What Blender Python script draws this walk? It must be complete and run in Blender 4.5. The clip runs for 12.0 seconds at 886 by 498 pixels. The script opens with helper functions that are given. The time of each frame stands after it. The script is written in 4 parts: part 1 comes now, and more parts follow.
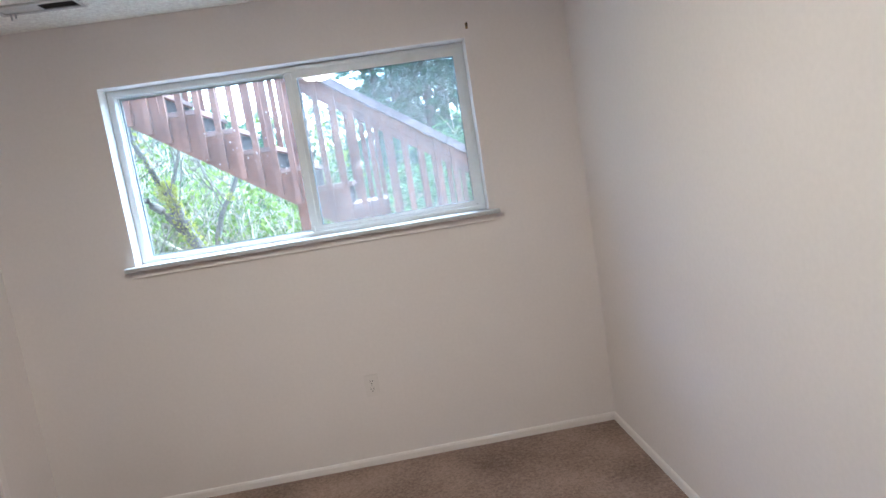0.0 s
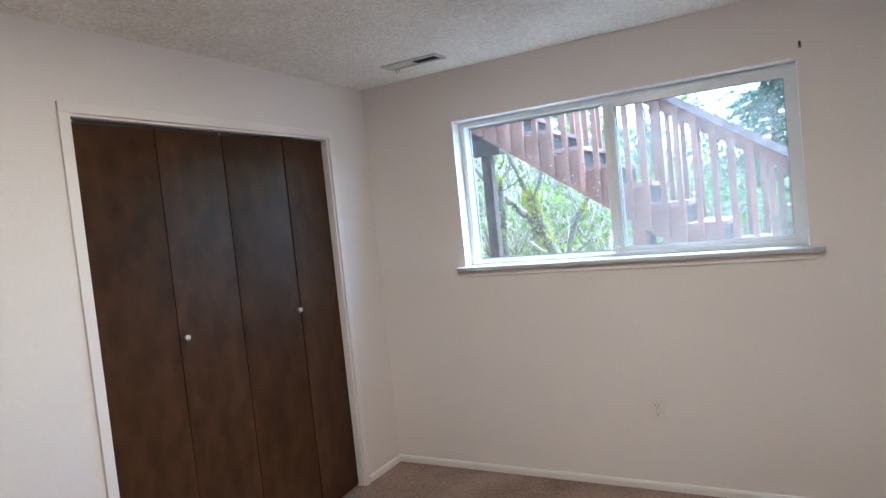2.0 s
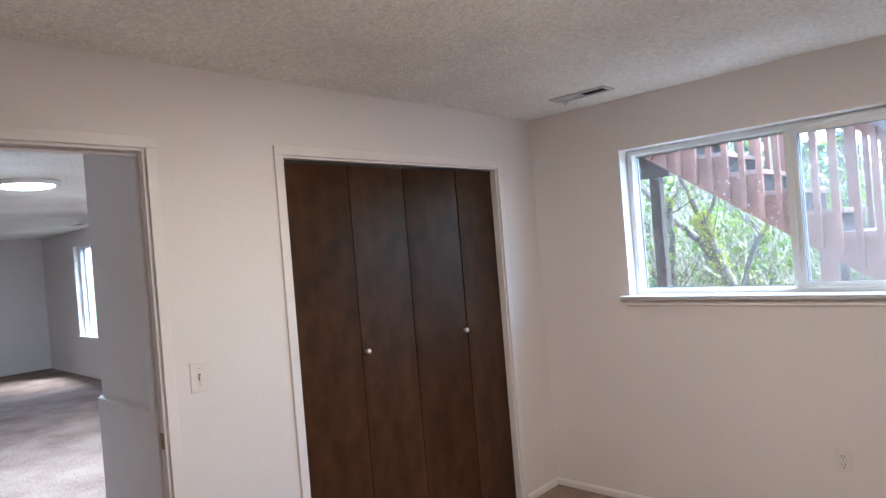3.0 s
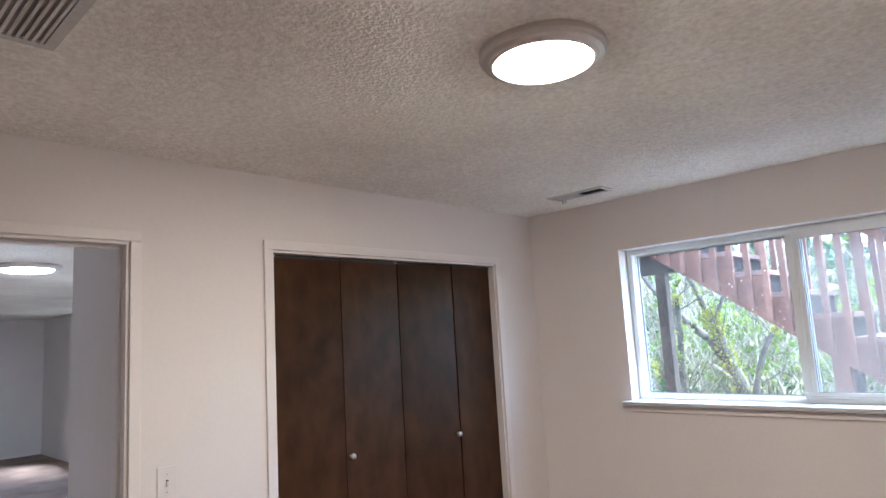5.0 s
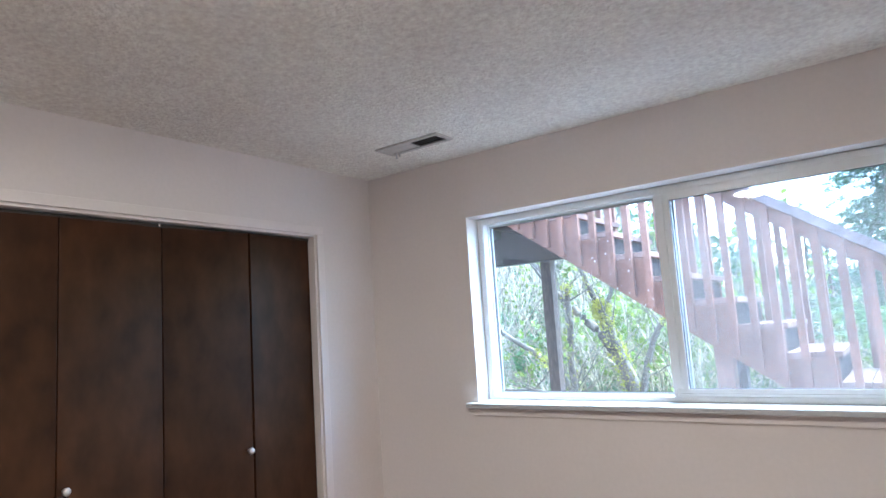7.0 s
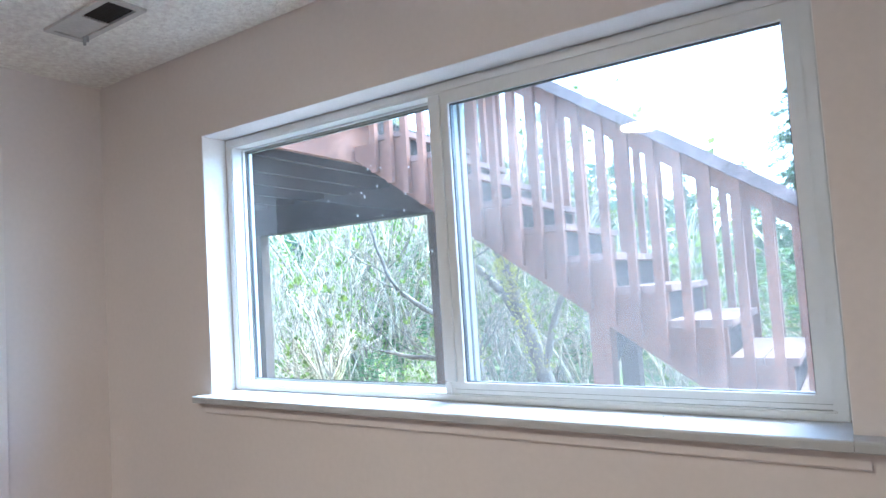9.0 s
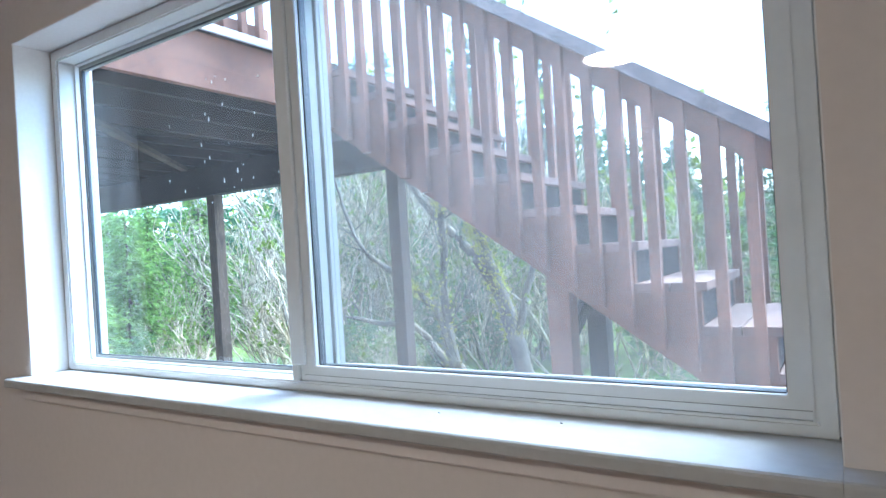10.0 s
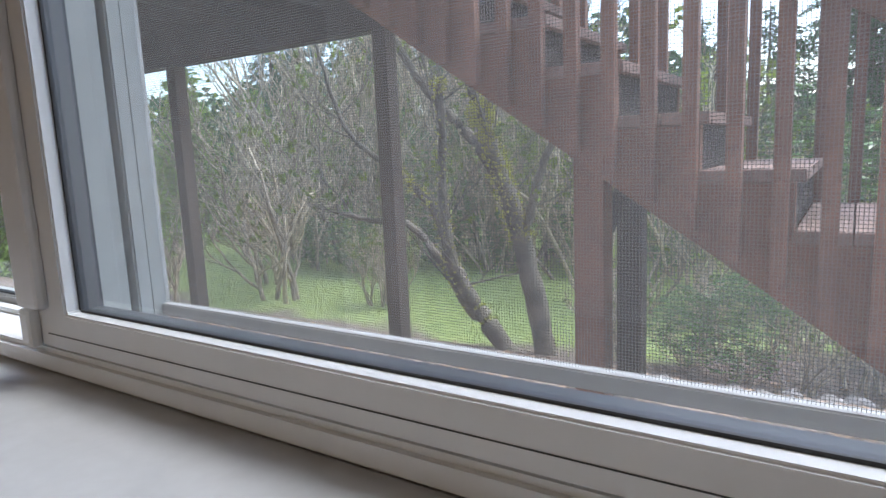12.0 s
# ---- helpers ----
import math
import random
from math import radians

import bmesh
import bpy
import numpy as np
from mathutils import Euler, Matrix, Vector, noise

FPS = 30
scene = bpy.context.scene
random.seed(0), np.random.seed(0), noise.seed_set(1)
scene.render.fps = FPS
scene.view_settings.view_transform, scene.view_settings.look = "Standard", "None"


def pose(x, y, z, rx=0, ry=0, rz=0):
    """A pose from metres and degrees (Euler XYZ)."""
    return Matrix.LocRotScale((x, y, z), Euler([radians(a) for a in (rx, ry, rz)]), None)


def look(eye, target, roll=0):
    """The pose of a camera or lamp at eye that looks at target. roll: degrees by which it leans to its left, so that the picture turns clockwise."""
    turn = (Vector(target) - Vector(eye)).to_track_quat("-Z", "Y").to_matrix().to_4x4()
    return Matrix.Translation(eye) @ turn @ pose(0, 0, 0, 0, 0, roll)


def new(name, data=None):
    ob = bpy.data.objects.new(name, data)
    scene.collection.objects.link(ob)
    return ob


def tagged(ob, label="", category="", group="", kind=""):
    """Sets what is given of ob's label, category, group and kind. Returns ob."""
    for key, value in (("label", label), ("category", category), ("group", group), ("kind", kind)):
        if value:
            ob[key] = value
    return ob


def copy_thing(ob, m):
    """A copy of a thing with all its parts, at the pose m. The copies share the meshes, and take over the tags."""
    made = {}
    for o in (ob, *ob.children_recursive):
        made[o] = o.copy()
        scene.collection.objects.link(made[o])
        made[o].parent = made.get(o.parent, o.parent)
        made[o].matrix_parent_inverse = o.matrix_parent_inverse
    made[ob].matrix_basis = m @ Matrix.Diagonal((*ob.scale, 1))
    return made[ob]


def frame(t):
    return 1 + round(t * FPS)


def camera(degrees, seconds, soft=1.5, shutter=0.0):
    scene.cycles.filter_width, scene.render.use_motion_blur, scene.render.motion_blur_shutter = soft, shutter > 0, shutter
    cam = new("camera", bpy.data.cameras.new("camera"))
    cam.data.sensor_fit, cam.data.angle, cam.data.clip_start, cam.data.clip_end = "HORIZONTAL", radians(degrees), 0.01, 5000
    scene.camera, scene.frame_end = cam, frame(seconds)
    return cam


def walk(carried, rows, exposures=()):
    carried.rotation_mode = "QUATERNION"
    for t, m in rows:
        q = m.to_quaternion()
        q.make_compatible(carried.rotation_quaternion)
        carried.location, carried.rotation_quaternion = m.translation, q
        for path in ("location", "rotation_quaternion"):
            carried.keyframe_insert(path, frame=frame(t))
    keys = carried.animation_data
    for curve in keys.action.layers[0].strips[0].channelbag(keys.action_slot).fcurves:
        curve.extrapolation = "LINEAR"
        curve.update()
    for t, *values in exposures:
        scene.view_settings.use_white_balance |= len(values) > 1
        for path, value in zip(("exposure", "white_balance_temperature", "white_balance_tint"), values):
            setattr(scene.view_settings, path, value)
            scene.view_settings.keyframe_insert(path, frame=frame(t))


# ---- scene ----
cam = camera(70.1, 12.0)
PATH = [
    (0, (1.832, -3.127, 1.48), (1.987, -1.15, 1.219), -8.9),
    (0.5, (2.013, -3.158, 1.495), (1.788, -1.181, 1.285), -8.0),
    (1, (2.079, -3.222, 1.511), (1.616, -1.284, 1.337), -7.3),
    (1.5, (2.123, -3.266, 1.52), (1.499, -1.37, 1.387), -6.7),
    (2, (2.262, -3.266, 1.52), (1.299, -1.516, 1.424), -5.9),
    (2.5, (2.314, -3.328, 1.553), (1.04, -1.788, 1.473), -5.3),
    (3, (2.332, -3.388, 1.583), (0.964, -1.929, 1.583), -4.7),
    (3.5, (2.339, -3.405, 1.616), (0.947, -1.973, 1.731), -4.3),
    (3.7, (2.337, -3.408, 1.622), (0.944, -1.981, 1.778), -4.3),
    (5.3, (2.345, -3.208, 1.633), (1.002, -1.755, 1.927), -3.4),
    (5.5, (2.304, -3.147, 1.622), (1.01, -1.651, 1.918), -3.5),
    (6, (2.191, -2.932, 1.567), (0.981, -1.371, 1.881), -3.8),
    (6.5, (2.208, -2.673, 1.571), (1.02, -1.089, 1.853), -4.0),
    (8.3, (2.268, -1.685, 1.488), (1.185, -0.016, 1.694), -3.2),
    (8.5, (2.307, -1.566, 1.483), (1.239, 0.113, 1.682), -3.3),
    (9, (2.363, -1.303, 1.525), (1.279, 0.373, 1.643), -3.6),
    (9.5, (2.329, -1.024, 1.5), (1.244, 0.655, 1.571), -3.5),
    (10, (2.356, -0.768, 1.475), (1.273, 0.913, 1.483), -3.6),
    (10.5, (2.378, -0.518, 1.437), (1.288, 1.157, 1.357), -3.7),
    (11, (2.265, -0.35, 1.395), (1.169, 1.312, 1.193), -3.4),
    (11.5, (2.132, -0.235, 1.388), (1.031, 1.41, 1.104), -2.9),
    (12, (1.98, -0.13, 1.382), (0.893, 1.519, 1.073), -2.5),
]
walk(cam, [(t, look(eye, target, roll)) for t, eye, target, roll in PATH],
     exposures=[(0.0, 3.90, 4850, -1), (2.2, 3.86, 4880, -1), (3.2, 3.83, 5080, 4), (5.5, 3.85, 5030, 4), (6.5, 3.88, 4900, 3), (8.5, 3.92, 4820, 1), (9.5, 3.49, 4900, 0), (10.5, 2.88, 4950, -1), (11.2, 2.3, 5350, 2), (12.0, 1.93, 6000, 10)])

# ---- light and world ----
world = bpy.data.worlds.new("overcast_sky")
scene.world = world
world.use_nodes = True
wn = world.node_tree
sky = wn.nodes.new("ShaderNodeTexSky")
sky.sky_type = "NISHITA"
sky.sun_disc = False
sky.sun_elevation = radians(57)
sky.sun_rotation = radians(20)
sky.air_density, sky.dust_density, sky.ozone_density = 1.0, 1.5, 1.0
wn.nodes["Background"].inputs["Strength"].default_value = 0.15
wn.links.new(sky.outputs["Color"], wn.nodes["Background"].inputs["Color"])

sun_lamp = new("sun", bpy.data.lights.new("sun", "SUN"))
sun_lamp.data.energy, sun_lamp.data.angle, sun_lamp.data.color = 1.2, radians(30), (1.0, 0.965, 0.92)
sun_lamp.matrix_world = look((5, 9, 16), (0, 0, 0))


# ---- materials ----
def material(name, base, rough=0.6, metal=0.0, vary=0.12, scale=6.0, fine=80.0, bump=0.15, second=None, bump_scale=None,
             stretch=(1, 1, 1), spec=0.5, translucent=0.0, per_object=0.0, per_island=0.0, depth=0.004):
    """A surface with colour variation at two scales and a fine relief."""
    m = bpy.data.materials.new(name)
    m.use_nodes = True
    nt = m.node_tree
    n, link = nt.nodes, nt.links.new
    b = n["Principled BSDF"]
    co = n.new("ShaderNodeTexCoord")
    mp = n.new("ShaderNodeMapping")
    mp.inputs["Scale"].default_value = stretch
    link(co.outputs["Object"], mp.inputs["Vector"])
    big, small = n.new("ShaderNodeTexNoise"), n.new("ShaderNodeTexNoise")
    big.inputs["Scale"].default_value, big.inputs["Detail"].default_value = scale, 5
    small.inputs["Scale"].default_value, small.inputs["Detail"].default_value = fine, 3
    link(mp.outputs[0], big.inputs["Vector"])
    link(mp.outputs[0], small.inputs["Vector"])
    mixv = n.new("ShaderNodeMath")
    mixv.operation = "MULTIPLY_ADD"
    mixv.inputs[1].default_value = 0.45
    link(small.outputs["Fac"], mixv.inputs[0])
    half = n.new("ShaderNodeMath")
    half.operation = "MULTIPLY"
    half.inputs[1].default_value = 0.55
    link(big.outputs["Fac"], half.inputs[0])
    link(half.outputs[0], mixv.inputs[2])
    ramp = n.new("ShaderNodeValToRGB")
    ramp.color_ramp.elements[0].position, ramp.color_ramp.elements[1].position = 0.34, 0.66
    dark = [c * (1 - vary) for c in base]
    light = [min(1.0, c * (1 + vary)) for c in (second or base)]
    ramp.color_ramp.elements[0].color, ramp.color_ramp.elements[1].color = (*dark, 1), (*light, 1)
    link(mixv.outputs[0], ramp.inputs["Fac"])
    colour = ramp.outputs["Color"]
    if per_object or per_island:
        src = n.new("ShaderNodeObjectInfo").outputs["Random"] if per_object else n.new("ShaderNodeNewGeometry").outputs["Random Per Island"]
        hsv = n.new("ShaderNodeHueSaturation")
        rng = n.new("ShaderNodeMapRange")
        amount = per_object or per_island
        rng.inputs["To Min"].default_value, rng.inputs["To Max"].default_value = 1 - amount, 1 + amount
        link(src, rng.inputs["Value"])
        link(rng.outputs[0], hsv.inputs["Value"])
        link(colour, hsv.inputs["Color"])
        colour = hsv.outputs["Color"]
    link(colour, b.inputs["Base Color"])
    b.inputs["Roughness"].default_value, b.inputs["Metallic"].default_value = rough, metal
    b.inputs["Specular IOR Level"].default_value = spec
    if bump:
        tex = small
        if bump_scale:
            tex = n.new("ShaderNodeTexNoise")
            tex.inputs["Scale"].default_value, tex.inputs["Detail"].default_value = bump_scale, 4
            link(mp.outputs[0], tex.inputs["Vector"])
        bp = n.new("ShaderNodeBump")
        bp.inputs["Strength"].default_value, bp.inputs["Distance"].default_value = bump, depth
        link(tex.outputs["Fac"], bp.inputs["Height"])
        link(bp.outputs[0], b.inputs["Normal"])
    if translucent:
        tr = n.new("ShaderNodeBsdfTranslucent")
        link(colour, tr.inputs["Color"])
        mx = n.new("ShaderNodeMixShader")
        mx.inputs[0].default_value = translucent
        link(b.outputs[0], mx.inputs[1])
        link(tr.outputs[0], mx.inputs[2])
        link(mx.outputs[0], n["Material Output"].inputs["Surface"])
    return m


def glowing(name, colour, strength):
    m = bpy.data.materials.new(name)
    m.use_nodes = True
    b = m.node_tree.nodes["Principled BSDF"]
    b.inputs["Base Color"].default_value = (0.9, 0.9, 0.88, 1)
    b.inputs["Emission Color"].default_value, b.inputs["Emission Strength"].default_value = (*colour, 1), strength
    return m


def pane_glass(name, tint=(0.97, 0.985, 0.98), film=0.0):
    """Window glass: lets light through, with a real reflection on top. film: how much of it an uneven veil of dirt and
    sky glare covers.
    """
    m = bpy.data.materials.new(name)
    m.use_nodes = True
    n, link = m.node_tree.nodes, m.node_tree.links.new
    n.remove(n["Principled BSDF"])
    clear, gloss, mx, fr, pw, ma = (n.new(k) for k in ("ShaderNodeBsdfTransparent", "ShaderNodeBsdfGlossy", "ShaderNodeMixShader", "ShaderNodeLayerWeight", "ShaderNodeMath", "ShaderNodeMath"))
    clear.inputs["Color"].default_value = (*tint, 1)
    gloss.inputs["Roughness"].default_value = 0.01
    fr.inputs["Blend"].default_value = 0.5
    pw.operation, ma.operation = "POWER", "MULTIPLY_ADD"
    pw.inputs[1].default_value = 5.0
    ma.inputs[1].default_value, ma.inputs[2].default_value = 0.92, 0.035
    link(fr.outputs["Facing"], pw.inputs[0])
    link(pw.outputs[0], ma.inputs[0])
    link(ma.outputs[0], mx.inputs[0])
    link(clear.outputs[0], mx.inputs[1])
    link(gloss.outputs[0], mx.inputs[2])
    out = mx.outputs[0]
    if film:
        haze, cover, co, tex, rng = (n.new(k) for k in ("ShaderNodeBsdfTranslucent", "ShaderNodeMixShader", "ShaderNodeTexCoord", "ShaderNodeTexNoise", "ShaderNodeMapRange"))
        haze.inputs["Color"].default_value = (0.90, 0.88, 0.86, 1)
        tex.inputs["Scale"].default_value, tex.inputs["Detail"].default_value = 7.0, 6
        rng.inputs["From Min"].default_value, rng.inputs["From Max"].default_value = 0.3, 0.7
        rng.inputs["To Min"].default_value, rng.inputs["To Max"].default_value = film * 0.7, film * 1.3
        link(co.outputs["Object"], tex.inputs["Vector"])
        link(tex.outputs["Fac"], rng.inputs["Value"])
        link(rng.outputs[0], cover.inputs[0])
        link(out, cover.inputs[1])
        link(haze.outputs[0], cover.inputs[2])
        out = cover.outputs[0]
    link(out, n["Material Output"].inputs["Surface"])
    return m


WALL = material("wall_paint", (0.74, 0.69, 0.665), 0.75, vary=0.03, scale=1.3, fine=60, bump=0.12, bump_scale=220, depth=0.002)
TRIM = material("trim_paint", (0.76, 0.71, 0.685), 0.5, vary=0.03, scale=4, fine=90, bump=0.08, depth=0.001)
CEIL = material("popcorn_ceiling", (0.87, 0.81, 0.745), 0.95, vary=0.22, scale=1.1, fine=60, bump=0.75, bump_scale=78, depth=0.015)
CARPET = material("carpet_pile", (0.25, 0.175, 0.14), 1.0, vary=0.24, scale=2.2, fine=75, bump=1.0, bump_scale=150, second=(0.35, 0.26, 0.215), spec=0.1, depth=0.012)
VINYL = material("white_vinyl", (0.73, 0.75, 0.76), 0.38, vary=0.03, scale=3, fine=60, bump=0.03)
SILLP = material("sill_paint", (0.83, 0.82, 0.81), 0.42, vary=0.04, scale=5, fine=120, bump=0.1, depth=0.001)
# White sill paint greyed in colour to hold down the skylight on it.
SILLB = material("sill_paint_dimmed", (0.49, 0.50, 0.505), 0.45, vary=0.07, scale=5, fine=60, bump=0.12, depth=0.001)
# White vinyl with shade put into its colour where skylight hits the sash.
VINYLO = material("dimmed_white_vinyl", (0.39, 0.415, 0.41), 0.5, vary=0.06, scale=4, fine=60, bump=0.05)
# Black channel, tinted blue in place of the sky it reflects.
SEAL = material("glazing_channel", (0.026, 0.036, 0.052), 0.32, vary=0.12, scale=8, bump=0.02)
GASKET = material("dark_gasket", (0.035, 0.038, 0.042), 0.6, vary=0.1)
ALU = material("blue_grey_spacer", (0.34, 0.38, 0.42), 0.4, metal=0.4, vary=0.05)
GLASS = pane_glass("window_glass", film=0.010)
# This film holds dirt on the pane plus the whitish glare of the sky.
HAZED = pane_glass("hazed_window_glass", film=0.046)
DOORWOOD = material("dark_stained_plywood", (0.0285, 0.0116, 0.0046), 0.42, vary=0.20, scale=1.6, fine=12, bump=0.05, second=(0.060, 0.0252, 0.0102), stretch=(1, 1, 0.6), spec=0.14, depth=0.002, per_object=0.1)
DARKVOID = material("closet_dark", (0.30, 0.27, 0.25), 0.9)
BRASS = material("aged_brass", (0.30, 0.22, 0.12), 0.4, metal=1.0, vary=0.15)
STEEL = material("brushed_steel", (0.50, 0.50, 0.50), 0.35, metal=1.0, vary=0.08)
NICKEL = material("satin_nickel", (0.60, 0.56, 0.53), 0.42, metal=0.5, vary=0.06, bump=0.02)
PLASTIC = material("ivory_plastic", (0.72, 0.67, 0.64), 0.4, vary=0.03, bump=0)
SLOT = material("dark_slot", (0.02, 0.018, 0.016), 0.7, vary=0.1, bump=0)
VENTW = material("vent_enamel", (0.56, 0.54, 0.50), 0.5, vary=0.1, scale=12, bump=0.05)
VENTD = material("vent_and_track_dark", (0.045, 0.042, 0.038), 0.9, vary=0.3, fine=200)
LAMPWARM = glowing("warm_diffuser", (1.0, 0.77, 0.55), 17.0)
LAMPCOOL = glowing("cool_diffuser", (0.90, 0.96, 1.0), 42.0)
STAIN = material("redwood_stain", (0.185, 0.083, 0.051), 0.8, vary=0.28, scale=3, fine=45, bump=0.4, second=(0.245, 0.122, 0.078), stretch=(1, 1, 1), per_object=0.14)
TREADW = material("weathered_tread", (0.19, 0.115, 0.09), 0.85, vary=0.25, scale=4, fine=60, bump=0.4, second=(0.28, 0.185, 0.15), per_object=0.12)
# Dark wood taken near black, with the under-deck shade in its colour.
DARKWOOD = material("weathered_shaded_wood", (0.021, 0.016, 0.013), 0.85, vary=0.35, scale=3, fine=50, bump=0.4, second=(0.042, 0.032, 0.027), per_object=0.15)
CAPW = material("weathered_cap_rail", (0.17, 0.115, 0.098), 0.95, vary=0.45, scale=9, fine=60, bump=0.9, second=(0.27, 0.205, 0.185), depth=0.006)
POSTW = material("brown_post_wood", (0.060, 0.041, 0.028), 0.85, vary=0.35, scale=4, fine=50, bump=0.4, stretch=(1, 1, 0.2), second=(0.11, 0.078, 0.055))
# Near-black riser colour: it holds the shade between the treads.
RISERW = material("shaded_riser_wood", (0.016, 0.012, 0.010), 0.9, vary=0.3, scale=4, fine=60, bump=0.3, second=(0.026, 0.020, 0.017))


# ---- building helpers ----
def mesh_of(name, bm, mat):
    me = bpy.data.meshes.new(name)
    bm.to_mesh(me)
    bm.free()
    for m in (mat if isinstance(mat, (list, tuple)) else [mat]):
        me.materials.append(m)
    return me


def part(name, bm, mat, parent=None, label="", smooth=False):
    me = mesh_of(name, bm, mat)
    if smooth:
        me.polygons.foreach_set("use_smooth", [True] * len(me.polygons))
    ob = new(name, me)
    if parent is not None:
        ob.parent = parent
    if label:
        ob["label"] = label
    return ob


def empty(name, label, category, at=(0, 0, 0), group="", kind=""):
    ob = new(name)
    ob.empty_display_size = 0.1
    ob.location = at
    return tagged(ob, label, category, group, kind)


def box(lo, hi, bevel=0.0, bm=None, mat=None, segments=2):
    """An axis-aligned block between two corners, with its edges eased."""
    out = bm or bmesh.new()
    got = bmesh.ops.create_cube(out, size=1.0)["verts"]
    for v in got:
        for i in range(3):
            v.co[i] = lo[i] if v.co[i] < 0 else hi[i]
    if bevel:
        edges = list({e for v in got for e in v.link_edges})
        bmesh.ops.bevel(out, geom=edges, offset=bevel, segments=segments, affect="EDGES", profile=0.6)
    return out


def extruded(profile, axis, lo, hi, bm=None):
    """A closed outline swept along one axis. The outline's points are in the two other axes, in their order."""
    out = bm or bmesh.new()
    def at(p, s):
        c = list(p)
        c.insert(axis, s)
        return c
    a = [out.verts.new(at(p, lo)) for p in profile]
    b = [out.verts.new(at(p, hi)) for p in profile]
    k = len(profile)
    for i in range(k):
        out.faces.new((a[i], a[(i + 1) % k], b[(i + 1) % k], b[i]))
    out.faces.new(a[::-1])
    out.faces.new(b)
    bmesh.ops.recalc_face_normals(out, faces=out.faces)
    return out


def turned(profile, steps=32, bm=None, centre=(0, 0, 0), axis="z"):
    """A body of revolution from (radius, height) pairs."""
    out = bm or bmesh.new()
    rings = []
    for r, h in profile:
        ring = []
        for i in range(steps):
            a = 2 * math.pi * i / steps
            c = (r * math.cos(a), r * math.sin(a), h)
            if axis == "x":
                c = (h, r * math.cos(a), r * math.sin(a))
            ring.append(out.verts.new([c[j] + centre[j] for j in range(3)]))
        rings.append(ring)
    for p, q in zip(rings, rings[1:]):
        for i in range(steps):
            out.faces.new((p[i], p[(i + 1) % steps], q[(i + 1) % steps], q[i]))
    if profile[0][0] > 1e-4:
        out.faces.new(rings[0][::-1])
    if profile[-1][0] > 1e-4:
        out.faces.new(rings[-1])
    bmesh.ops.remove_doubles(out, verts=out.verts, dist=1e-5)
    bmesh.ops.recalc_face_normals(out, faces=out.faces)
    return out


def wall_with_holes(name, axis, a, b, lo, hi, holes, z0, z1, mat, label):
    """A wall of thickness a..b along one axis, from lo to hi, cut by holes (from, to, bottom, top)."""
    cuts = sorted({lo, hi, *[h[0] for h in holes], *[h[1] for h in holes]})
    zs = sorted({z0, z1, *[h[2] for h in holes], *[h[3] for h in holes]})
    bm = bmesh.new()
    nx, nz = len(cuts) - 1, len(zs) - 1
    solid = [[not any(h[0] <= (cuts[i] + cuts[i + 1]) / 2 <= h[1] and h[2] <= (zs[j] + zs[j + 1]) / 2 <= h[3] for h in holes) for j in range(nz)] for i in range(nx)]
    cache = {}
    def vert(i, j, s):
        if (i, j, s) not in cache:
            t = a if s == 0 else b
            cache[i, j, s] = bm.verts.new((cuts[i], t, zs[j]) if axis == "y" else (t, cuts[i], zs[j]))
        return cache[i, j, s]
    for i in range(nx):
        for j in range(nz):
            if not solid[i][j]:
                continue
            for s in (0, 1):
                bm.faces.new((vert(i, j, s), vert(i + 1, j, s), vert(i + 1, j + 1, s), vert(i, j + 1, s)))
            for di, dj, p, q in ((-1, 0, (0, 0), (0, 1)), (1, 0, (1, 0), (1, 1)), (0, -1, (0, 0), (1, 0)), (0, 1, (0, 1), (1, 1))):
                u, v = i + di, j + dj
                if 0 <= u < nx and 0 <= v < nz and solid[u][v]:
                    continue
                bm.faces.new((vert(i + p[0], j + p[1], 0), vert(i + q[0], j + q[1], 0), vert(i + q[0], j + q[1], 1), vert(i + p[0], j + p[1], 1)))
    bmesh.ops.recalc_face_normals(bm, faces=bm.faces)
    return tagged(part(name, bm, mat), label, "wall", kind="structure")


# ---- the room: numbers of the plan ----
W, H = 2.848, 2.36            # the room's width and ceiling height
FLOOR = 0.018                 # top of the carpet
BACK = -4.35                  # the wall behind
WX0, WX1, WZ0, WZ1 = 0.603, 2.339, 1.222, 2.068      # window opening
WALL_T = 0.20                 # outer wall
CY0, CY1, CZ = -1.868, -0.377, 2.044                 # closet opening
DY0, DY1, DZ = -3.20, -2.432, 2.040                   # doorway
FARX = -10.75                 # end wall of the room beyond the doorway
FY = -5.6
FWX0, FWX1, FWZ0, FWZ1 = -9.05, -7.3, 0.66, 2.11    # window of that room

bm = box((FARX - 0.2, FY - 0.2, -0.25), (W + 0.2, WALL_T, FLOOR))
tagged(part("floor", bm, CARPET), "taupe brown cut-pile carpet, wall to wall", "carpet", kind="structure")
bm = box((-0.06, BACK - 0.2, H), (W + 0.2, WALL_T, H + 0.25))
tagged(part("ceiling", bm, CEIL), "off-white popcorn textured ceiling of the bedroom", "ceiling", kind="structure")
bm = box((FARX - 0.2, FY - 0.2, H), (-0.06, WALL_T, H + 0.25))
tagged(part("ceiling_far_room", bm, CEIL), "off-white popcorn ceiling of the room beyond the doorway", "ceiling", kind="structure")
wall_with_holes("wall_north", "y", 0.0, WALL_T, FARX - 0.2, W + 0.2, [(WX0, WX1, WZ0, WZ1), (FWX0, FWX1, FWZ0, FWZ1)], 0, H, WALL, "warm off-white painted wall with a wide window")
wall_with_holes("wall_east", "x", W, W + 0.2, BACK - 0.2, 0.0, [], 0, H, WALL, "plain warm off-white painted wall")
